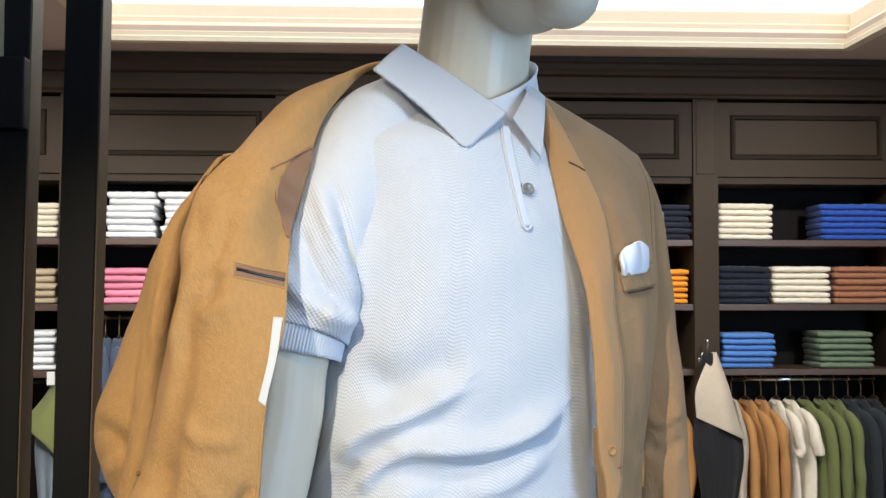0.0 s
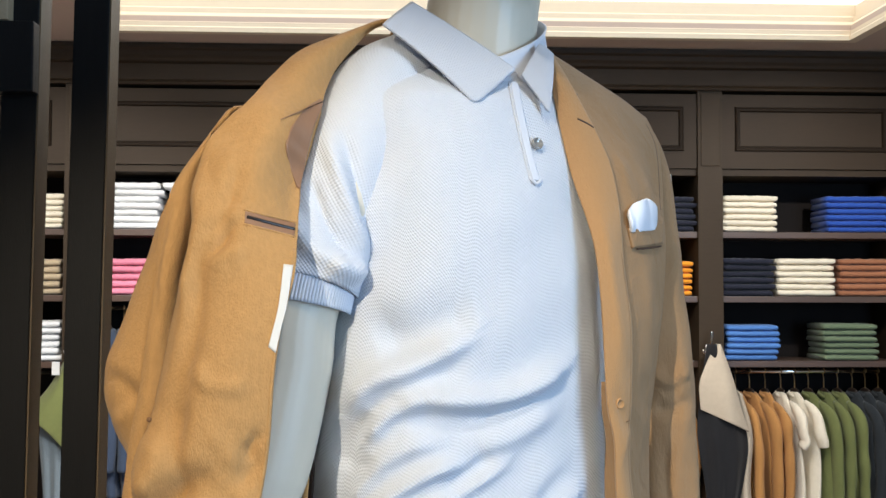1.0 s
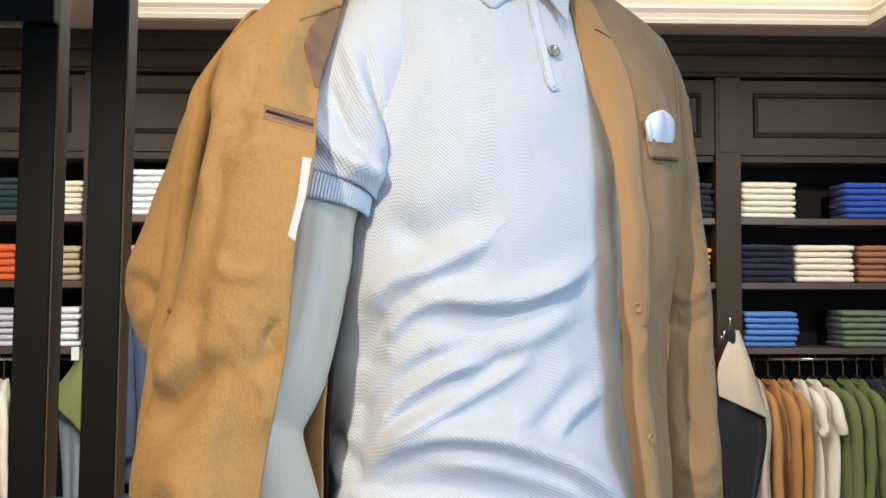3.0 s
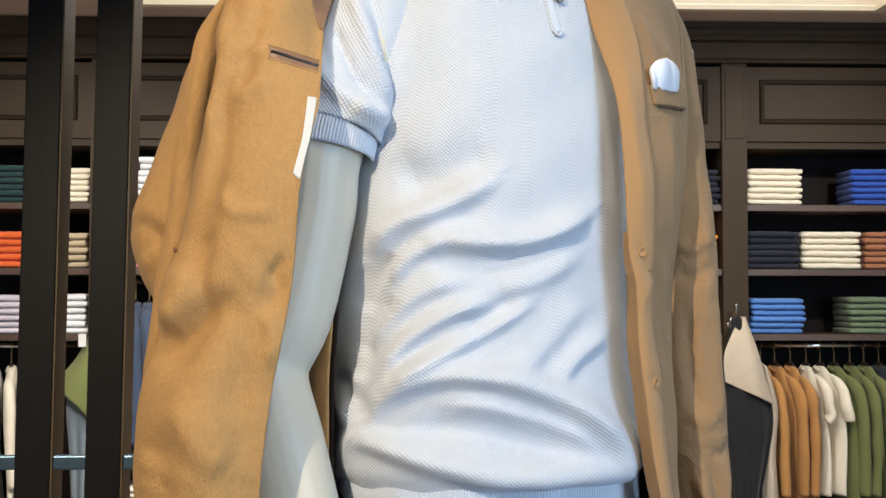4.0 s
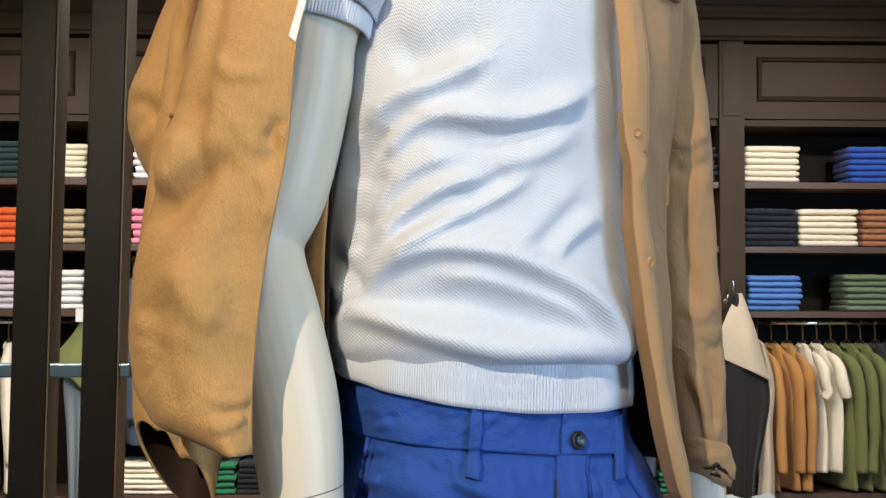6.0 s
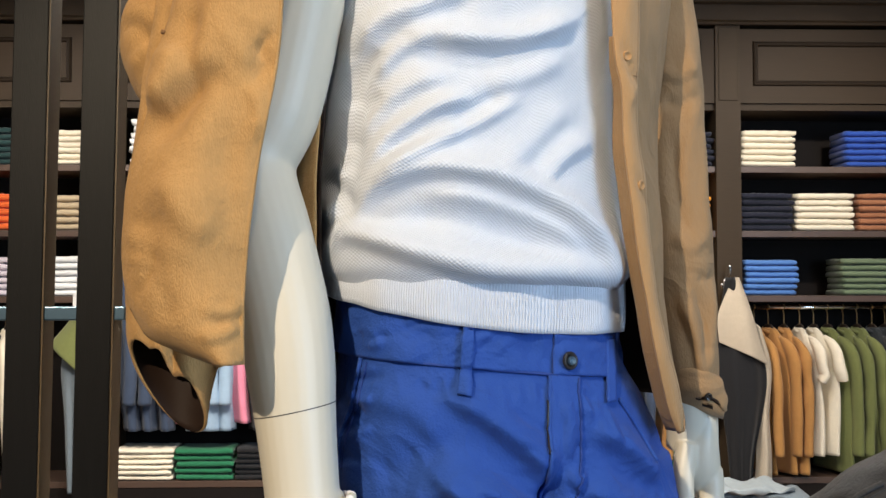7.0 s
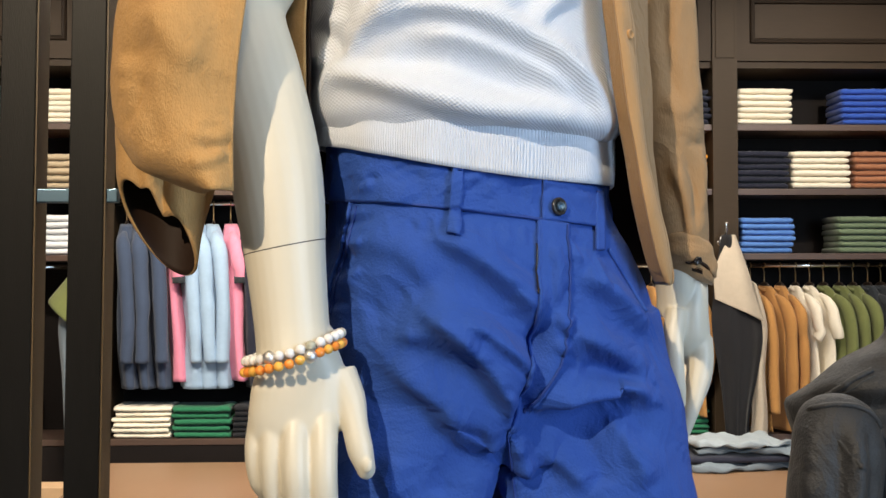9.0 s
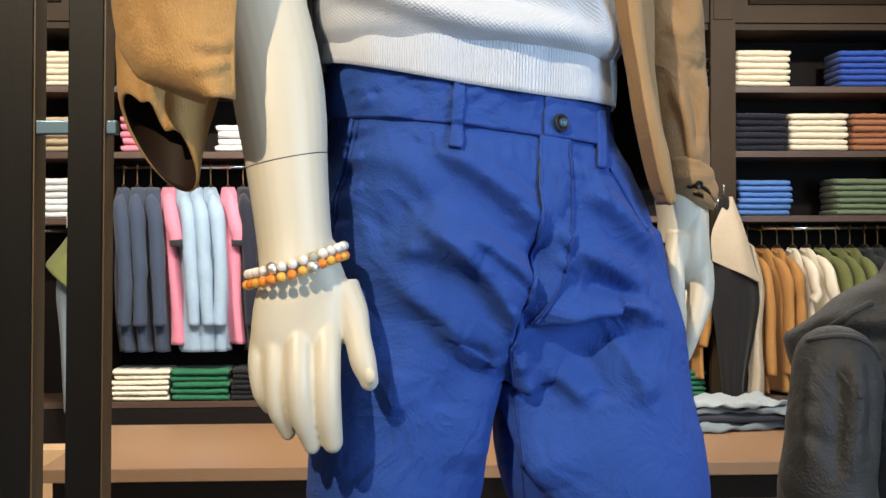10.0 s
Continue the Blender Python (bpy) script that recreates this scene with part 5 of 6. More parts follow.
turned = jpart(make("turned_cuff", cuff.reshape(-1, 3), grid_faces(24, 72, True)[:, ::-1], SHADED_TAN, jacket, "turned-back cuff", thick=0.003, materials=(SHADED_LINING,)))
cuff_cloth = Cloth(turned)
# No gap is cut; a dark strip stands in for the shaded opening.
jpart(cuff_cloth.strip("cuff_vent", [(0.330, 1.079), (0.332, 1.070), (0.334, 1.062)], [(0.3395, 1.077), (0.343, 1.068), (0.346, 1.058)], SHADED_LINING, jacket, 0.0008, 0.001, 8, 12, "cuff vent, a dark strip for the shade in its opening"))
w, nn = cuff_cloth.at(0.3365, 1.0735, 0.002)
jpart(disc("cuff_button", w, nn, 0.0045, HORN, jacket, "dark cuff button"))
rows = crom([(0.012, 1.14, 1.798), (0.016, 1.17, 1.806), (0.040, 1.208, 1.813), (0.095, 1.232, 1.815), (0.135, 1.215, 1.803), (0.150, 1.185, 1.782)], 60)
cen = np.array([0.093, 1.14, 0])
out = rows - cen
out[:, 2] = 0
out /= np.linalg.norm(out, axis=1, keepdims=True)
prof = [(-0.004, -0.02), (-0.004, 0.006), (0.004, 0.012), (0.012, 0.004), (0.022, -0.02), (0.03, -0.045)]
cp = np.stack([rows + out * o + np.array([0, 0, h]) for o, h in prof])
jpart(make("collar", cp.reshape(-1, 3), grid_faces(len(prof), 60, False), SHADED_TAN, jacket, thick=0.003))

# Thin dark line drawn for the shadow beside the facing's edge.
jpart(lap_cloth.seam("facing_edge", [(x - 0.0018, z) for x, y, z in FACE_R[4:-2]], 0.0011, STITCH, jacket, 0.0006, count=90))
# pocket square
sq = empty("pocket_square", (0.268, 1.12, 1.58), "white satin pocket square in the breast pocket", "pocket square")
nu, nv = 26, 22
u, w = np.meshgrid(np.linspace(-1, 1, nu), np.linspace(0, 1, nv))
base = np.array([[np.array(worn_cloth.at(0.2601 + 0.0203 * a, 1.5877 + 0.003 * a, 0.0025)[0]) for a in np.linspace(-1, 1, nu)]])[0]
hgt = (0.033 - 0.009 * np.abs(u) ** 3 - 0.006 * np.clip(-u, 0, 1)) * w
p = base[None] + np.stack([-0.002 * w + 0.0015 * np.sin(5 * u + 2 * w), -0.005 * np.sin(math.pi * w * 0.9) + 0.002 * np.sin(7 * u), hgt], -1)
ob = make("folded_cloth", p.reshape(-1, 3), grid_faces(nv, nu, False), SATINW, sq, thick=0.004)
ob.matrix_parent_inverse = Matrix.Translation(-Vector(sq.location))

# ---- bead bracelets ----
WHITEBEAD = mat("howlite_bead", (0.78, 0.77, 0.76), 0.2, var=0.06, scale=150, bump=0, island=0.06)
GREYBEAD = mat("grey_jade_bead", (0.45, 0.45, 0.36), 0.2, var=0.1, scale=150, bump=0, island=0.1)
AMBER = mat("orange_agate_bead", (0.75, 0.24, 0.04), 0.15, var=0.25, scale=120, bump=0, island=0.15)
YELLOW = mat("yellow_agate_bead", (0.8, 0.42, 0.08), 0.15, var=0.25, scale=120, bump=0, island=0.12)
SILVER = mat("antique_silver", (0.86, 0.84, 0.80), 0.42, metal=1.0, var=0.3, scale=200, bump=0)


def ball(radius, flutes=0):
    p, f = egg((0, 0, 0), (radius, radius, radius), 0, 24 if flutes else 16, 12)
    if flutes:
        ang = np.arctan2(p[:, 1], p[:, 0])
        p[:, :2] *= (1 + 0.13 * np.cos(ang * flutes))[:, None]
    return p, f


def bracelet(label, mid, radii, tilt, dip, count, kinds, silver_at, r):
    ob = empty("bead_bracelet", mid, label, "bracelet", "bracelets on the wrist")
    shared = {}
    for k in range(count):
        a = 2 * math.pi * k / count - math.pi / 2
        x, y = radii[0] * math.cos(a), radii[1] * math.sin(a)
        z = tilt * math.cos(a) - dip * (1 if y < 0 else 0.3) * (1 - abs(math.cos(a)))
        big = k in silver_at
        m = SILVER if big else kinds[k % len(kinds)]
        if m.name not in shared:
            q, f = ball(r * (1.28 if big else 1.0), 10 if big else 0)
            b = make("bead", q, f, m, ob)
            shared[m.name] = b.data
        else:
            b = new("bead", shared[m.name])
            b.parent = ob
        if big:
            b["label"] = "fluted silver bead"
        b.location = (x, y, z)
        b.rotation_euler = (0, radians(90), a + math.pi / 2) if big else (k * 1.3, k * 0.7, 0)
    return ob


bracelet("stretch bracelet of white and grey stone beads with a silver bead", (-0.0855, 0.938, 0.994), (0.0425, 0.0385), 0.0125, 0.003, 29, [WHITEBEAD, WHITEBEAD, GREYBEAD, WHITEBEAD, WHITEBEAD], (27, 14), 0.0044)
bracelet("stretch bracelet of orange agate beads with a silver bead", (-0.0855, 0.937, 0.985), (0.0435, 0.040), 0.0130, 0.003, 30, [AMBER, YELLOW, AMBER, AMBER, YELLOW], (2, 16), 0.0044)


# ---- folded stacks on the shelves ----
def cloth_mat(name, base, rough=0.85):
    return mat(name, base, rough, var=0.12, scale=40, bump=0.35, bump_scale=90, sheen=0.15, spec=0.2, island=0.06, coarse=12)


CL = {"cream": cloth_mat("cream_cotton", (0.84, 0.76, 0.61)), "blue": cloth_mat("cobalt_cotton", (0.03, 0.09, 0.42)), "navy": cloth_mat("navy_cotton", (0.018, 0.02, 0.035)),
      "terracotta": cloth_mat("terracotta_cotton", (0.36, 0.15, 0.075)), "sky": cloth_mat("mid_blue_cotton", (0.09, 0.22, 0.55)), "sage": cloth_mat("sage_green_cotton", (0.15, 0.2, 0.12)),
      "white": cloth_mat("white_cotton", (0.76, 0.76, 0.76)), "pink": cloth_mat("pink_cotton", (0.72, 0.24, 0.34)), "orange": cloth_mat("orange_cotton", (0.8, 0.30, 0.02)),
      "red": cloth_mat("orange_red_cotton", (0.72, 0.13, 0.03)), "beige": cloth_mat("beige_cotton", (0.48, 0.38, 0.25)), "green": cloth_mat("bottle_green_cotton", (0.02, 0.16, 0.075)),
      "black": cloth_mat("black_cotton", (0.014, 0.014, 0.016)), "slate": cloth_mat("slate_blue_cotton", (0.045, 0.065, 0.11)), "ice": cloth_mat("pale_blue_cotton", (0.30, 0.42, 0.55)),
      "tan": cloth_mat("camel_cotton", (0.46, 0.225, 0.07)), "olive": cloth_mat("olive_cotton", (0.17, 0.19, 0.065)), "charcoal": cloth_mat("charcoal_cotton", (0.03, 0.035, 0.04)),
      "lilac": cloth_mat("pale_lilac_cotton", (0.62, 0.56, 0.62)), "jeans": cloth_mat("washed_grey_denim", (0.17, 0.21, 0.24)), "teal": cloth_mat("dark_teal_cotton", (0.02, 0.05, 0.05)), "ecru": cloth_mat("ecru_lining", (0.50, 0.42, 0.32)), "wash": cloth_mat("pale_washed_denim", (0.30, 0.35, 0.38))}
BRASS = mat("aged_brass", (0.42, 0.27, 0.12), 0.35, metal=0.8, var=0.15, bump=0)
HANGWOOD = mat("dark_hanger", (0.03, 0.02, 0.015), 0.4, var=0.2, bump=0)
folded_meshes = {}


def folded(kind, w, d, h, seed):
    """One folded garment: soft block with a rolled front fold and sagging middle."""
    key = (kind, round(w, 2), round(d, 2), round(h, 3), seed)
    if key in folded_meshes:
        return folded_meshes[key]
    r = random.Random(repr(key))
    nu, nv = (22, 12) if kind != "jeans" else (60, 18)
    ang = np.linspace(0, 2 * math.pi, nv * 2, endpoint=False)
    xs = np.linspace(-1, 1, nu)
    pts = []
    for x in xs:
        edge = (1 - abs(x) ** 14) ** 0.5 if abs(x) < 1 else 0.25
        wob = 0.05 * math.sin(3.1 * x + r.random() * 6) + 0.03 * math.sin(7 * x + r.random() * 6)
        for a in ang:
            c, s = math.cos(a), math.sin(a)
            yy = math.copysign(abs(c) ** 0.35, c) * (d / 2) * (0.985 + 0.015 * math.sin(4 * x + seed))
            zz = math.copysign(abs(s) ** 0.5, s) * (h / 2) * (0.8 + 0.2 * edge) + h * wob * (0.8 if s > 0 else 0.3)
            if kind == "jeans":
                yy += 0.030 * math.sin(2.6 * x + seed * 2.1) + 0.012 * math.sin(8 * x + a + seed)
                zz += 0.010 * math.sin(6 * x + 2.5 * a + seed * 1.7) * (1 if s > 0 else 0.3) + 0.004 * math.sin(15 * x + seed)
            if c < 0 and abs(s) < 0.45:
                yy -= 0.006
            pts.append((x * w / 2 + 0.004 * math.sin(a * 2 + seed), yy, zz + h / 2))
    n = nv * 2
    f = [list(q) for q in grid_faces(nu, n, True)] + [list(range(n))[::-1], [(nu - 1) * n + k for k in range(n)]]
    me = bpy.data.meshes.new("folded_garment")
    me.from_pydata(pts, [], f)
    me.polygons.foreach_set("use_smooth", [True] * len(me.polygons))
    me.materials.append(CL[kind])
    folded_meshes[key] = me
    return me


def stack(kind, x0, x1, z, count, h, what, y=WY + 0.16, d=0.27, turn=0.0, second=None):
    h *= 1.14
    ob = empty("folded_stack", ((x0 + x1) / 2, y, z), f"neat stack of folded {what} on a dark shelf", "folded clothes", "folded stacks on the shelves")
    rr = random.Random(f"{kind}{x0:.2f}{z:.2f}")
    loose = {"white": 0.018, "navy": 0.012, "sky": 0.010, "lilac": 0.016}.get(kind, 0.007)
    for k in range(count):
        me = folded(second if second and k % 2 else kind, x1 - x0, d, h, k % 3)
        b = new("folded_garment", me)
        b.parent = ob
        b.location = (rr.uniform(-loose, loose), rr.uniform(-0.012, 0.008), k * h * 0.97)
        b.rotation_euler = (0, radians(rr.uniform(-0.5, 0.5)), radians(rr.uniform(-200, 200) * loose + turn))
        b.scale = (rr.uniform(0.975, 1.02), 1, rr.uniform(0.96, 1.08))
    return ob


S1, S2, S3, LOW = LEVELS["s1"], LEVELS["s2"], LEVELS["s3"], LEVELS["low"]
for kind, x0, x1, z, n, h, what in (
        ("cream", 1.885, 2.185, S1, 6, 0.031, "cream shirts"), ("blue", 2.47, 2.85, S1, 6, 0.031, "cobalt blue shirts"),
        ("navy", 1.875, 2.165, S2, 6, 0.032, "navy trousers"), ("cream", 2.19, 2.51, S2, 6, 0.032, "cream trousers"), ("terracotta", 2.545, 2.86, S2, 6, 0.032, "terracotta trousers"),
        ("sky", 1.895, 2.185, S3, 6, 0.030, "mid-blue shirts"), ("sage", 2.45, 2.75, S3, 6, 0.031, "sage green trousers"),
        ("navy", 1.44, 1.72, S1, 6, 0.030, "navy shirts"), ("orange", 1.42, 1.70, S2, 6, 0.029, "orange shirts"), ("tan", 0.9, 1.2, S2, 5, 0.03, "camel shirts"),
        ("green", 1.40, 1.70, LOW, 5, 0.026, "green trousers"),
        ("white", -1.50, -1.24, S1, 7, 0.033, "white printed shirts"), ("white", -1.19, -0.93, S1, 7, 0.033, "white printed shirts"),
        ("pink", -1.50, -1.22, S2, 5, 0.036, "pink polo shirts"), ("white", -0.98, -0.66, S2, 4, 0.034, "white polo shirts"),
        ("cream", -1.56, -1.255, LOW, 6, 0.026, "cream trousers"), ("green", -1.235, -0.93, LOW, 5, 0.031, "bottle green trousers"), ("black", -0.905, -0.61, LOW, 6, 0.026, "black trousers"),
        ("cream", -2.03, -1.755, S1, 6, 0.029, "cream shirts"), ("teal", -2.42, -2.10, S1, 6, 0.031, "dark teal shirts"),
        ("beige", -2.03, -1.76, S2, 5, 0.035, "beige polo shirts"), ("red", -2.40, -2.11, S2, 5, 0.036, "orange-red polo shirts"),
        ("lilac", -2.42, -2.08, S3, 6, 0.032, "pale lilac shirts"), ("white", -2.05, -1.76, S3, 6, 0.033, "white printed shirts")):
    stack(kind, x0, x1, z, n, h, what)

# folded jeans on the table
pile = stack("jeans", 1.38, 1.97, TT, 2, 0.034, "washed grey jeans", y=5.55, d=0.36, turn=4, second="navy")
pile["label"] = "untidy pile of washed grey and dark jeans on the walnut table"
for k, (kind, dx, turn) in enumerate((("jeans", 0.02, -3), ("wash", -0.03, 6))):
    b = new("folded_garment", folded("jeans", 0.52 - 0.06 * k, 0.30, 0.03, 7 + k).copy())
    b.data.materials[0] = CL[kind]
    b.parent, b.location, b.rotation_euler = pile, (dx, -0.02, 0.078 + 0.034 * k), (0, 0, radians(turn))


# ---- hanging garments ----
def hanger(parent, drop):
    rows = [(0, 0, 0.0, 0.0034), (0, -0.014, 0.012, 0.0034), (0, 0, 0.026, 0.0034), (0, 0.014, 0.012, 0.0034), (0, 0.006, -0.012, 0.0034), (0, 0, -0.03, 0.0034), (0, 0, -drop, 0.0034)]
    tube("hook", crom([(x, y, z - 0.012, r) for x, y, z, r in rows], 30), 8, BRASS, parent, "brass hanger hook")
    p, f = egg((0, 0, -drop - 0.03), (0.010, 0.05, 0.022), 0, 14, 8)
    make("hanger_neck", p, f, HANGWOOD, parent)


def garment(kind, x, y, z, length, sleeve_len, what, seed, thick=0.030, deep=0.205, lean=0.0, group="garments on the rail"):
    """A shirt or jacket on a hanger, seen edge on: sloping shoulders, body and the near sleeve."""
    ob = empty("hanging_garment", (x, y, z), what, "clothes", group)
    rr = random.Random(seed)
    ob.rotation_euler = (0, 0, radians(10 + rr.uniform(-5, 6)))
    hanger(ob, 0.085)
    zs = np.linspace(0, 1, 46)
    rows, nu = [], 44
    a = np.linspace(0, 2 * math.pi, nu, endpoint=False)
    for t in zs:
        zz = -0.115 - t * length
        sh = min(1.0, 0.2 + 0.8 * (t * length / 0.15) ** 0.75) if t * length < 0.15 else 1.0
        half = deep * sh * (1 + 0.04 * math.sin(t * 5 + seed))
        th = thick * (0.55 + 0.45 * min(1, t * length / 0.1)) * (1 + 0.18 * math.sin(t * 4 + seed))
        wave = 0.16 * np.sin(a * 5 + t * 3 + seed) * min(1, t * 2) + 0.08 * np.sin(a * 9 + seed + t * 7)
        rows.append(np.stack([th * np.cos(a) * (1 + wave) + lean * t + 0.008 * math.sin(t * 6 + seed), half * np.sign(np.sin(a)) * np.abs(np.sin(a)) ** 0.8, zz + 0 * a], -1))
    p = np.stack(rows)
    make("body", p.reshape(-1, 3), grid_faces(46, nu, True)[:, ::-1], CL[kind], ob, thick=0.002)
    ca = np.linspace(0, 2 * math.pi, 24, endpoint=False)
    ring = np.stack([np.stack([r * 0.55 * np.cos(ca), r * np.sin(ca), h + 0.012 * np.sin(ca)], -1) for r, h in ((0.046, -0.150), (0.042, -0.132), (0.045, -0.122), (0.054, -0.142))])
    make("collar", ring.reshape(-1, 3), grid_faces(4, 24, True)[:, ::-1], CL[kind], ob, thick=0.002)
    if sleeve_len:
        s = [(0.003, -deep * 0.5, -0.172, 0.018), (0.006, -deep * 0.8, -0.205, 0.034), (0.010 + lean * 0.1, -deep * 1.0, -0.25, 0.042), (0.014 + lean * 0.25, -deep * 1.07, -0.33, 0.043), (0.016 + lean * 0.45, -deep * 1.10, -0.33 - (sleeve_len - 0.08) * 0.5, 0.040), (0.012 + rr.uniform(-0.014, 0.014) + lean * 0.6, -deep * (1.04 + rr.uniform(-0.06, 0.08)), -0.25 - sleeve_len, 0.036)]
        axis = crom(s, 40)
        q = tube_points(axis, 30, 0.62 if thick < 0.04 else 0.9)
        q = ripple(q, -grid_normals(q, True), 0.003, 0.16, seed)
        make("sleeve", q.reshape(-1, 3), grid_faces(40, 30, True)[:, ::-1], CL[kind], ob, thick=0.003)
        if kind == "pink":
            end = axis[36:].copy()
            end[:, 3] += 0.004
            end[-1, 2] -= 0.012
            q = tube_points(end, 30, 0.85)
            make("cuff", q.reshape(-1, 3), grid_faces(len(end), 30, True)[:, ::-1], CL["charcoal"], ob, "dark turned cuff", thick=0.003)
    return ob


RY = WY + 0.16
names = {"tan": "camel brown overshirt on a dark hanger", "cream": "cream short-sleeved shirt on a wooden hanger", "olive": "olive green overshirt on a dark hanger", "charcoal": "charcoal overshirt on a dark hanger",
         "slate": "slate blue polo on a dark hanger", "pink": "pink polo with dark cuffs on a hanger", "ice": "pale blue polo on a dark hanger", "navy": "navy polo on a dark hanger", "white": "off-white shirt on a dark hanger"}
for i, (kind, x) in enumerate((("tan", 1.985), ("tan", 2.065), ("tan", 2.155), ("cream", 2.245), ("cream", 2.325), ("olive", 2.405), ("olive", 2.495), ("olive", 2.575), ("charcoal", 2.66), ("charcoal", 2.735), ("charcoal", 2.81))):
    garment(kind, x, RY, 1.092, 0.70 if kind == "cream" else 0.80, 0.15 if kind == "cream" else 0.56, names[kind], i + 1, lean=0.03)
for i, (kind, x) in enumerate((("slate", -1.52), ("slate", -1.445), ("slate", -1.37), ("pink", -1.275), ("ice", -1.19), ("ice", -1.11), ("ice", -1.04), ("pink", -0.945), ("navy", -0.86), ("navy", -0.78), ("navy", -0.70))):
    garment(kind, x, RY, 1.445, 0.90 if kind != "pink" else 0.86, 0.18 if kind == "pink" else 0.62, names[kind], i + 31, thick=0.064 if kind == "ice" else 0.056, lean=0.05)
for i, (kind, x) in enumerate((("tan", 0.80), ("tan", 0.9), ("white", 1.0), ("cream", 1.1), ("slate", 1.2), ("slate", 1.3), ("tan", 1.42), ("cream", 1.52), ("tan", 1.62))):
    garment(kind, x, RY, 1.445 if x < 0.6 else 1.092, 0.72, 0.4, names[kind], i + 61, lean=0.02)
for i, (kind, x) in enumerate((("white", -2.5), ("white", -2.4), ("white", -2.3), ("cream", -2.2), ("white", -2.1))):
    garment(kind, x, RY, 1.092, 0.8, 0.5, names[kind], i + 81, lean=0.02)


# ---- garments on wall hooks ----
def wall_hook(x, z):
    ob = empty("coat_hook", (x, WY - 0.012, z), "polished metal coat hook on the pilaster", "hook", "coat hooks on the pilasters")
    p, f = egg((0, -0.004, 0), (0.016, 0.008, 0.03), 0, 16, 10)
    make("plate", p, f, CHROME, ob)
    tube("upper_prong", crom([(0, -0.005, 0.01, 0.006), (0, -0.05, 0.02, 0.006), (0.004, -0.07, 0.06, 0.006), (0.006, -0.07, 0.1, 0.009)], 18), 10, CHROME, ob)
    for s in (-1, 1):
        tube("side_prong", crom([(0, -0.005, -0.01, 0.005), (s * 0.015, -0.04, -0.03, 0.005), (s * 0.035, -0.06, -0.015, 0.007), (s * 0.038, -0.06, 0.0, 0.009)], 14), 10, CHROME, ob)
    return ob


def drape(name, left, right, bulge, material, parent, seed, nu=40, nv=60, thick=0.006, waves=5, amp=0.012):
    l, r = crom(left, nv), crom(right, nv)
    u = np.linspace(0, 1, nu)[None, :, None]
    p = l[:, None] * (1 - u) + r[:, None] * u
    t = np.linspace(0, 1, nv)[:, None]
    p[..., 1] -= bulge * np.sin(math.pi * u[..., 0]) + amp * np.sin(u[..., 0] * waves * 2 * math.pi + seed + t * 2) * np.clip(t * 1.5, 0, 1)
    return make(name, p.reshape(-1, 3), grid_faces(nv, nu, False), material, parent, thick=thick)


wall_hook(1.775, 1.225)
bag = empty("hung_jacket", (1.78, 6.10, 1.2), "black jacket with cream lining hanging from a metal hook", "jacket")
for ob in (drape("lining", [(1.798, 6.1, 1.2571), (1.7209, 6.05, 1.1362), (1.6838, 6.03, 1.0401), (1.6917, 6.03, 0.9103)], [(1.8227, 6.1, 1.2571), (1.8735, 6.05, 1.0753), (1.9204, 6.03, 0.8948), (1.9559, 6.03, 0.7892)], 0.03, CL["ecru"], bag, 1, waves=1.2),
           drape("shell", [(1.7541, 6.11, 1.2575), (1.7065, 6.08, 1.0122), (1.6805, 6.06, 0.7695), (1.7184, 6.06, 0.5267), (1.7471, 6.06, 0.2846), (1.7631, 6.07, 0.0352), (1.66, 6.07, 0.15)], [(1.8038, 6.11, 1.2575), (1.8981, 6.08, 1.0121), (1.9572, 6.06, 0.7384), (1.9336, 6.06, 0.5259), (1.8852, 6.06, 0.2839), (1.8706, 6.07, 0.0345), (1.87, 6.07, 0.15)], 0.05, CL["black"], bag, 2, waves=2.5),
           drape("lining_edge", [(1.9043, 6.1, 1.0116), (1.9268, 6.1, 0.7664), (1.9059, 6.1, 0.5219), (1.9129, 6.1, 0.2781), (1.8956, 6.1, 0.0836)], [(1.9381, 6.09, 0.9812), (1.9918, 6.09, 0.7669), (1.9801, 6.09, 0.5227), (1.9932, 6.09, 0.2791), (1.9913, 6.09, 0.0847)], 0.02, CL["ecru"], bag, 3, waves=1)):
    ob.matrix_parent_inverse = Matrix.Translation(-Vector(bag.location))
wall_hook(-1.665, 1.225)
hung = empty("hung_outfit", (-1.665, 6.1, 1.2), "olive shirt over grey jeans hanging from a metal hook", "clothes")
for ob in (drape("shirt", [(-1.67, 6.09, 1.21), (-1.75, 6.05, 1.05), (-1.84, 6.03, 0.93), (-1.85, 6.03, 0.90)], [(-1.65, 6.09, 1.21), (-1.60, 6.05, 1.0), (-1.55, 6.03, 0.75), (-1.54, 6.03, 0.62)], 0.06, CL["olive"], hung, 4, waves=2),
           drape("jeans", [(-1.76, 6.11, 1.0), (-1.81, 6.08, 0.8), (-1.79, 6.08, 0.5), (-1.77, 6.08, 0.12)], [(-1.60, 6.11, 1.0), (-1.58, 6.08, 0.8), (-1.60, 6.08, 0.5), (-1.62, 6.08, 0.12)], 0.05, CL["jeans"], hung, 5, waves=3),
           part("price_tag", box(-1.735, -1.695, 6.01, 6.013, 1.10, 1.17), PAPER, hung, "white card price tag")):
    ob.matrix_parent_inverse = Matrix.Translation(-Vector(hung.location))
wall_hook(2.93, 1.225)
hung2 = empty("hung_outfit", (2.95, 6.1, 1.2), "camel and olive jackets hanging from a metal hook", "clothes")
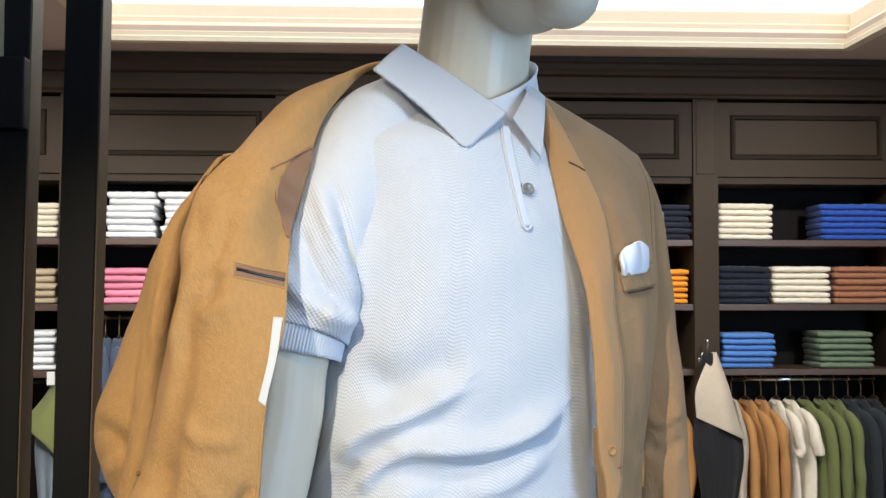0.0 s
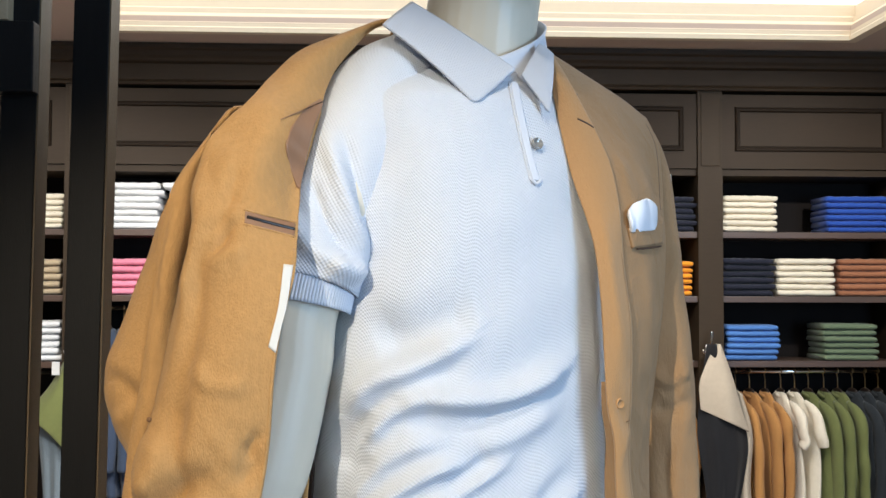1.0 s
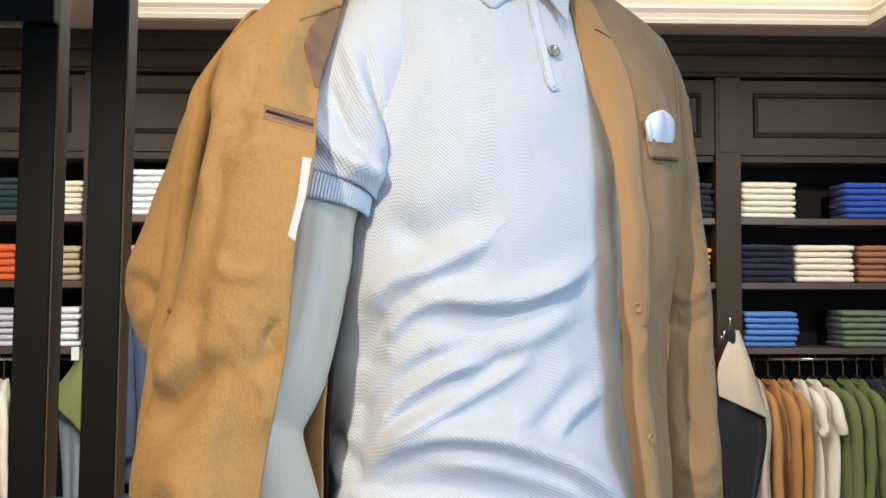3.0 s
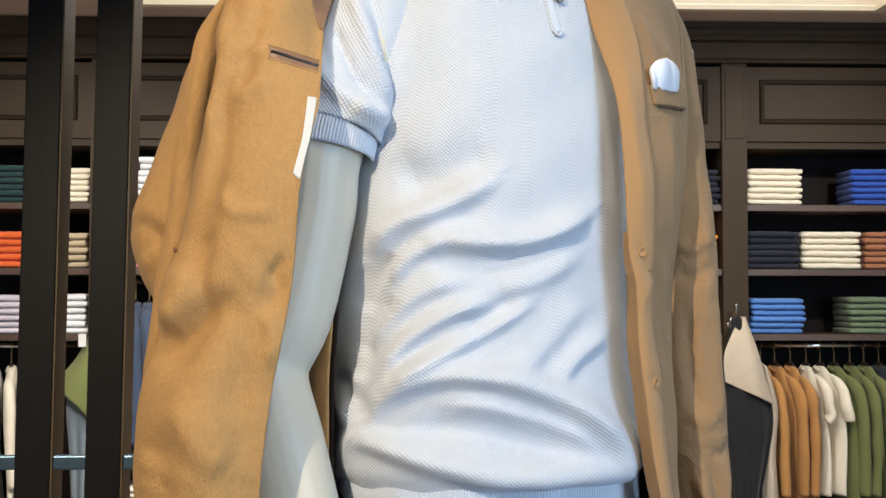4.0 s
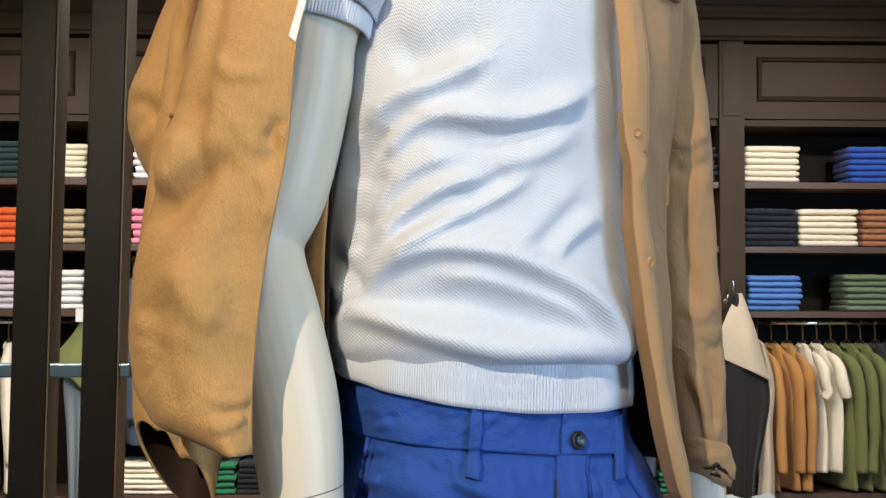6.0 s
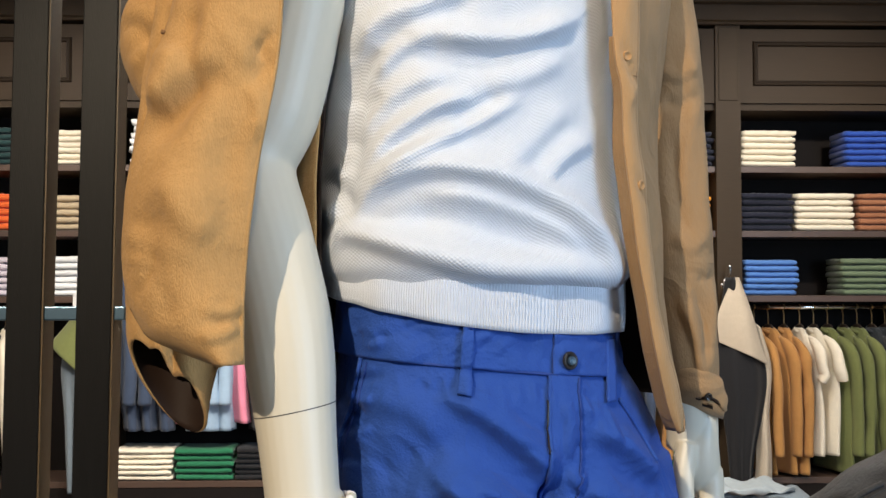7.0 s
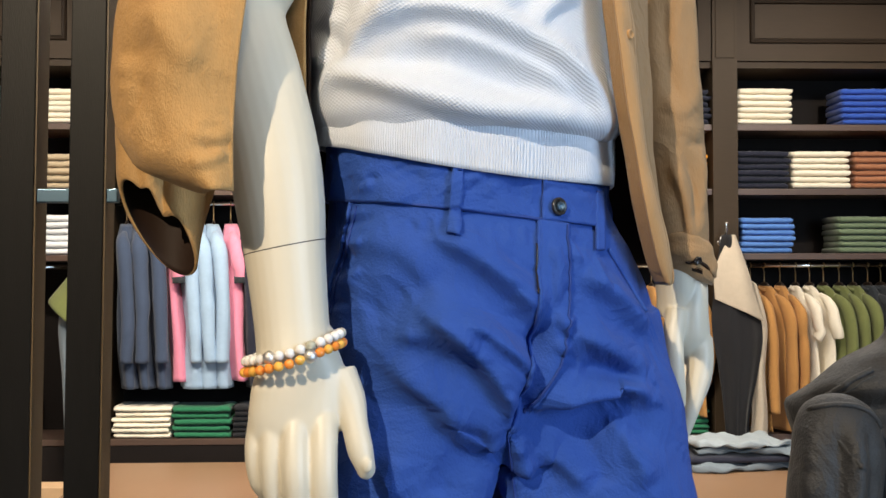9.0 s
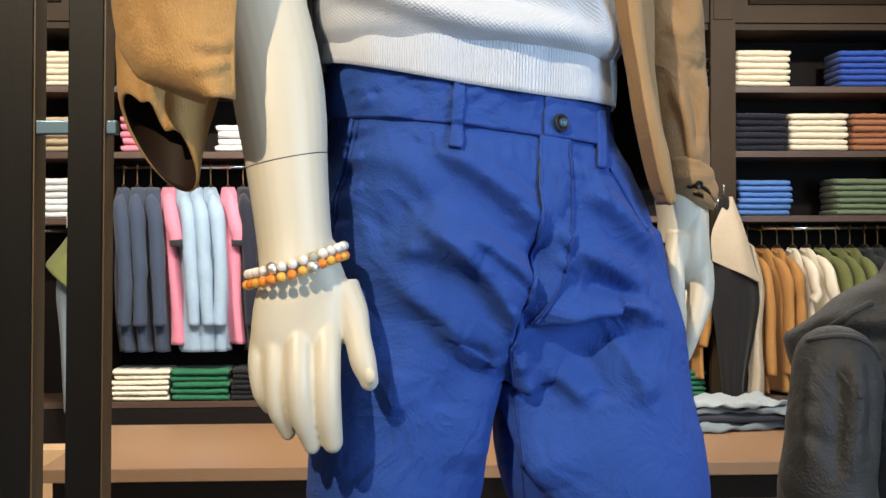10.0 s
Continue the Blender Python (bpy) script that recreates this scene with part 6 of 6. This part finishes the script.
for ob in (drape("jacket", [(2.93, 6.09, 1.20), (2.84, 6.05, 1.10), (2.78, 6.03, 1.04), (2.77, 6.03, 1.0)], [(2.96, 6.09, 1.21), (3.06, 6.05, 1.0), (3.12, 6.03, 0.85), (3.13, 6.03, 0.78)], 0.05, CL["tan"], hung2, 6, waves=1.5),
           drape("shirt", [(2.92, 6.11, 1.15), (2.80, 6.08, 0.98), (2.83, 6.07, 0.6), (2.85, 6.07, 0.2)], [(2.97, 6.11, 1.15), (3.08, 6.08, 0.9), (3.10, 6.07, 0.6), (3.08, 6.07, 0.2)], 0.05, CL["olive"], hung2, 7, waves=2.5)):
    ob.matrix_parent_inverse = Matrix.Translation(-Vector(hung2.location))

# ---- black jacket on a stand near the display ----
DENIM = mat("washed_black_twill", (0.013, 0.0135, 0.015), 0.6, crumple=(12, 0.4), var=0.5, scale=60, bump=0.35, bump_scale=260, sheen=0.06, coarse=10)
form = empty("black_jacket", (0.82, 1.48, FLOOR), "washed black twill overshirt on a stand", "jacket")
finv = Matrix.Translation(-Vector(form.location))
JB = [(0.25, 0.8, 1.535, 0.175, 0.085, -8), (0.5, 0.8, 1.535, 0.175, 0.085, -8), (0.7, 0.8, 1.535, 0.175, 0.085, -8), (0.855, 0.8, 1.535, 0.232, 0.085, -8), (0.877, 0.8, 1.535, 0.228, 0.085, -8), (0.899, 0.8, 1.52, 0.205, 0.1, -8), (0.93, 0.8, 1.52, 0.165, 0.085, -8), (0.962, 0.8, 1.5, 0.11, 0.085, -8), (1.012, 0.8, 1.5, 0.09, 0.07, -8)]
zs = np.linspace(0.25, 1.012, 90)
p = loft(JB, zs, 120, 2.2)
p = ripple(p, grid_normals(p, True), 0.003, 0.14, 50)
body = make("body", p.reshape(-1, 3), grid_faces(90, 120, True), DENIM, form, thick=0.004)
axis = crom([(0.6145, 1.475, 0.8737, 0.03), (0.6102, 1.468, 0.8619, 0.05), (0.6021, 1.455, 0.8361, 0.0565), (0.5979, 1.45, 0.8021, 0.0585), (0.5906, 1.445, 0.7415, 0.061), (0.5834, 1.44, 0.6645, 0.063), (0.60, 1.43, 0.55, 0.06), (0.595, 1.43, 0.38, 0.056), (0.59, 1.42, 0.22, 0.052)], 90)
q = tube_points(axis, 60, 1.0)
n = -grid_normals(q, True)
q = folds(q, n, [([(0.558, 0.8514), (0.5467, 0.7913), (0.5429, 0.716)], 0.008, 0.012, 0.008), ([(0.5847, 0.8513), (0.581, 0.7911), (0.5697, 0.7082)], -0.008, 0.01, 0.01), ([(0.6038, 0.8513), (0.6039, 0.7909), (0.5964, 0.708)], 0.009, 0.01, 0.012), ([(0.623, 0.8512), (0.6269, 0.7908), (0.6231, 0.7305)], -0.006, 0.008, 0.008), ([(0.5314, 0.8064), (0.5466, 0.8138), (0.5657, 0.8062)], 0.004, 0.008, 0.006), ([(0.5276, 0.7612), (0.5505, 0.7536), (0.5658, 0.7309)], -0.005, 0.008, 0.008)])
q = ripple(q, n, 0.002, 0.09, 51)
sl = make("sleeve", q.reshape(-1, 3), grid_faces(90, 60, True)[:, ::-1], DENIM, form, thick=0.004)
bc = Cloth(body)
both = Cloth(body, sl)
sm = both.seam("armhole_seam", [(0.5351, 0.8515), (0.5466, 0.868), (0.5694, 0.8785), (0.5923, 0.8815), (0.6153, 0.8784), (0.6344, 0.8677), (0.6467, 0.8511)], 0.0042, DENIM, form, 0.002, count=50)
sm2 = both.seam("topstitching", [(0.5501, 0.8747), (0.5731, 0.8852), (0.5962, 0.8882), (0.6193, 0.8851), (0.6386, 0.8744), (0.6509, 0.8577)], 0.0012, CL["charcoal"], form, 0.001, count=50)
sm3 = bc.seam("shoulder_seam", [(0.6062, 0.8867), (0.6193, 0.898), (0.6347, 0.9093), (0.6601, 0.9222)], 0.005, DENIM, form, 0.002, count=40)
sm4 = bc.seam("shoulder_seam", [(0.6139, 0.8851), (0.627, 0.8949), (0.6424, 0.9063), (0.6601, 0.9154)], 0.0018, CL["charcoal"], form, 0.0008, count=40)
pole = tube("stand_pole", [(0.80, 1.5, FLOOR + 0.02, 0.014), (0.80, 1.5, 0.3, 0.014), (0.80, 1.5, 0.98, 0.014)], 14, STEEL, form)
foot = make("stand_base", *solid([(0.80, 1.5, FLOOR, 0.14), (0.80, 1.5, FLOOR + 0.012, 0.14), (0.80, 1.5, FLOOR + 0.02, 0.12)], 40), STEEL, form, smooth=False)
for ob in (body, sl, sm, sm2, sm3, sm4, pole, foot):
    ob.matrix_parent_inverse = finv

# paper bag on the floor beside the table
bagp = tagged(part("paper_bag", box(-1.95, -1.62, 5.55, 5.72, FLOOR, 0.02, 0.004), mat("kraft_paper", (0.55, 0.36, 0.2), 0.8), None), "pale kraft paper bag on the floor beside the table", "bag")
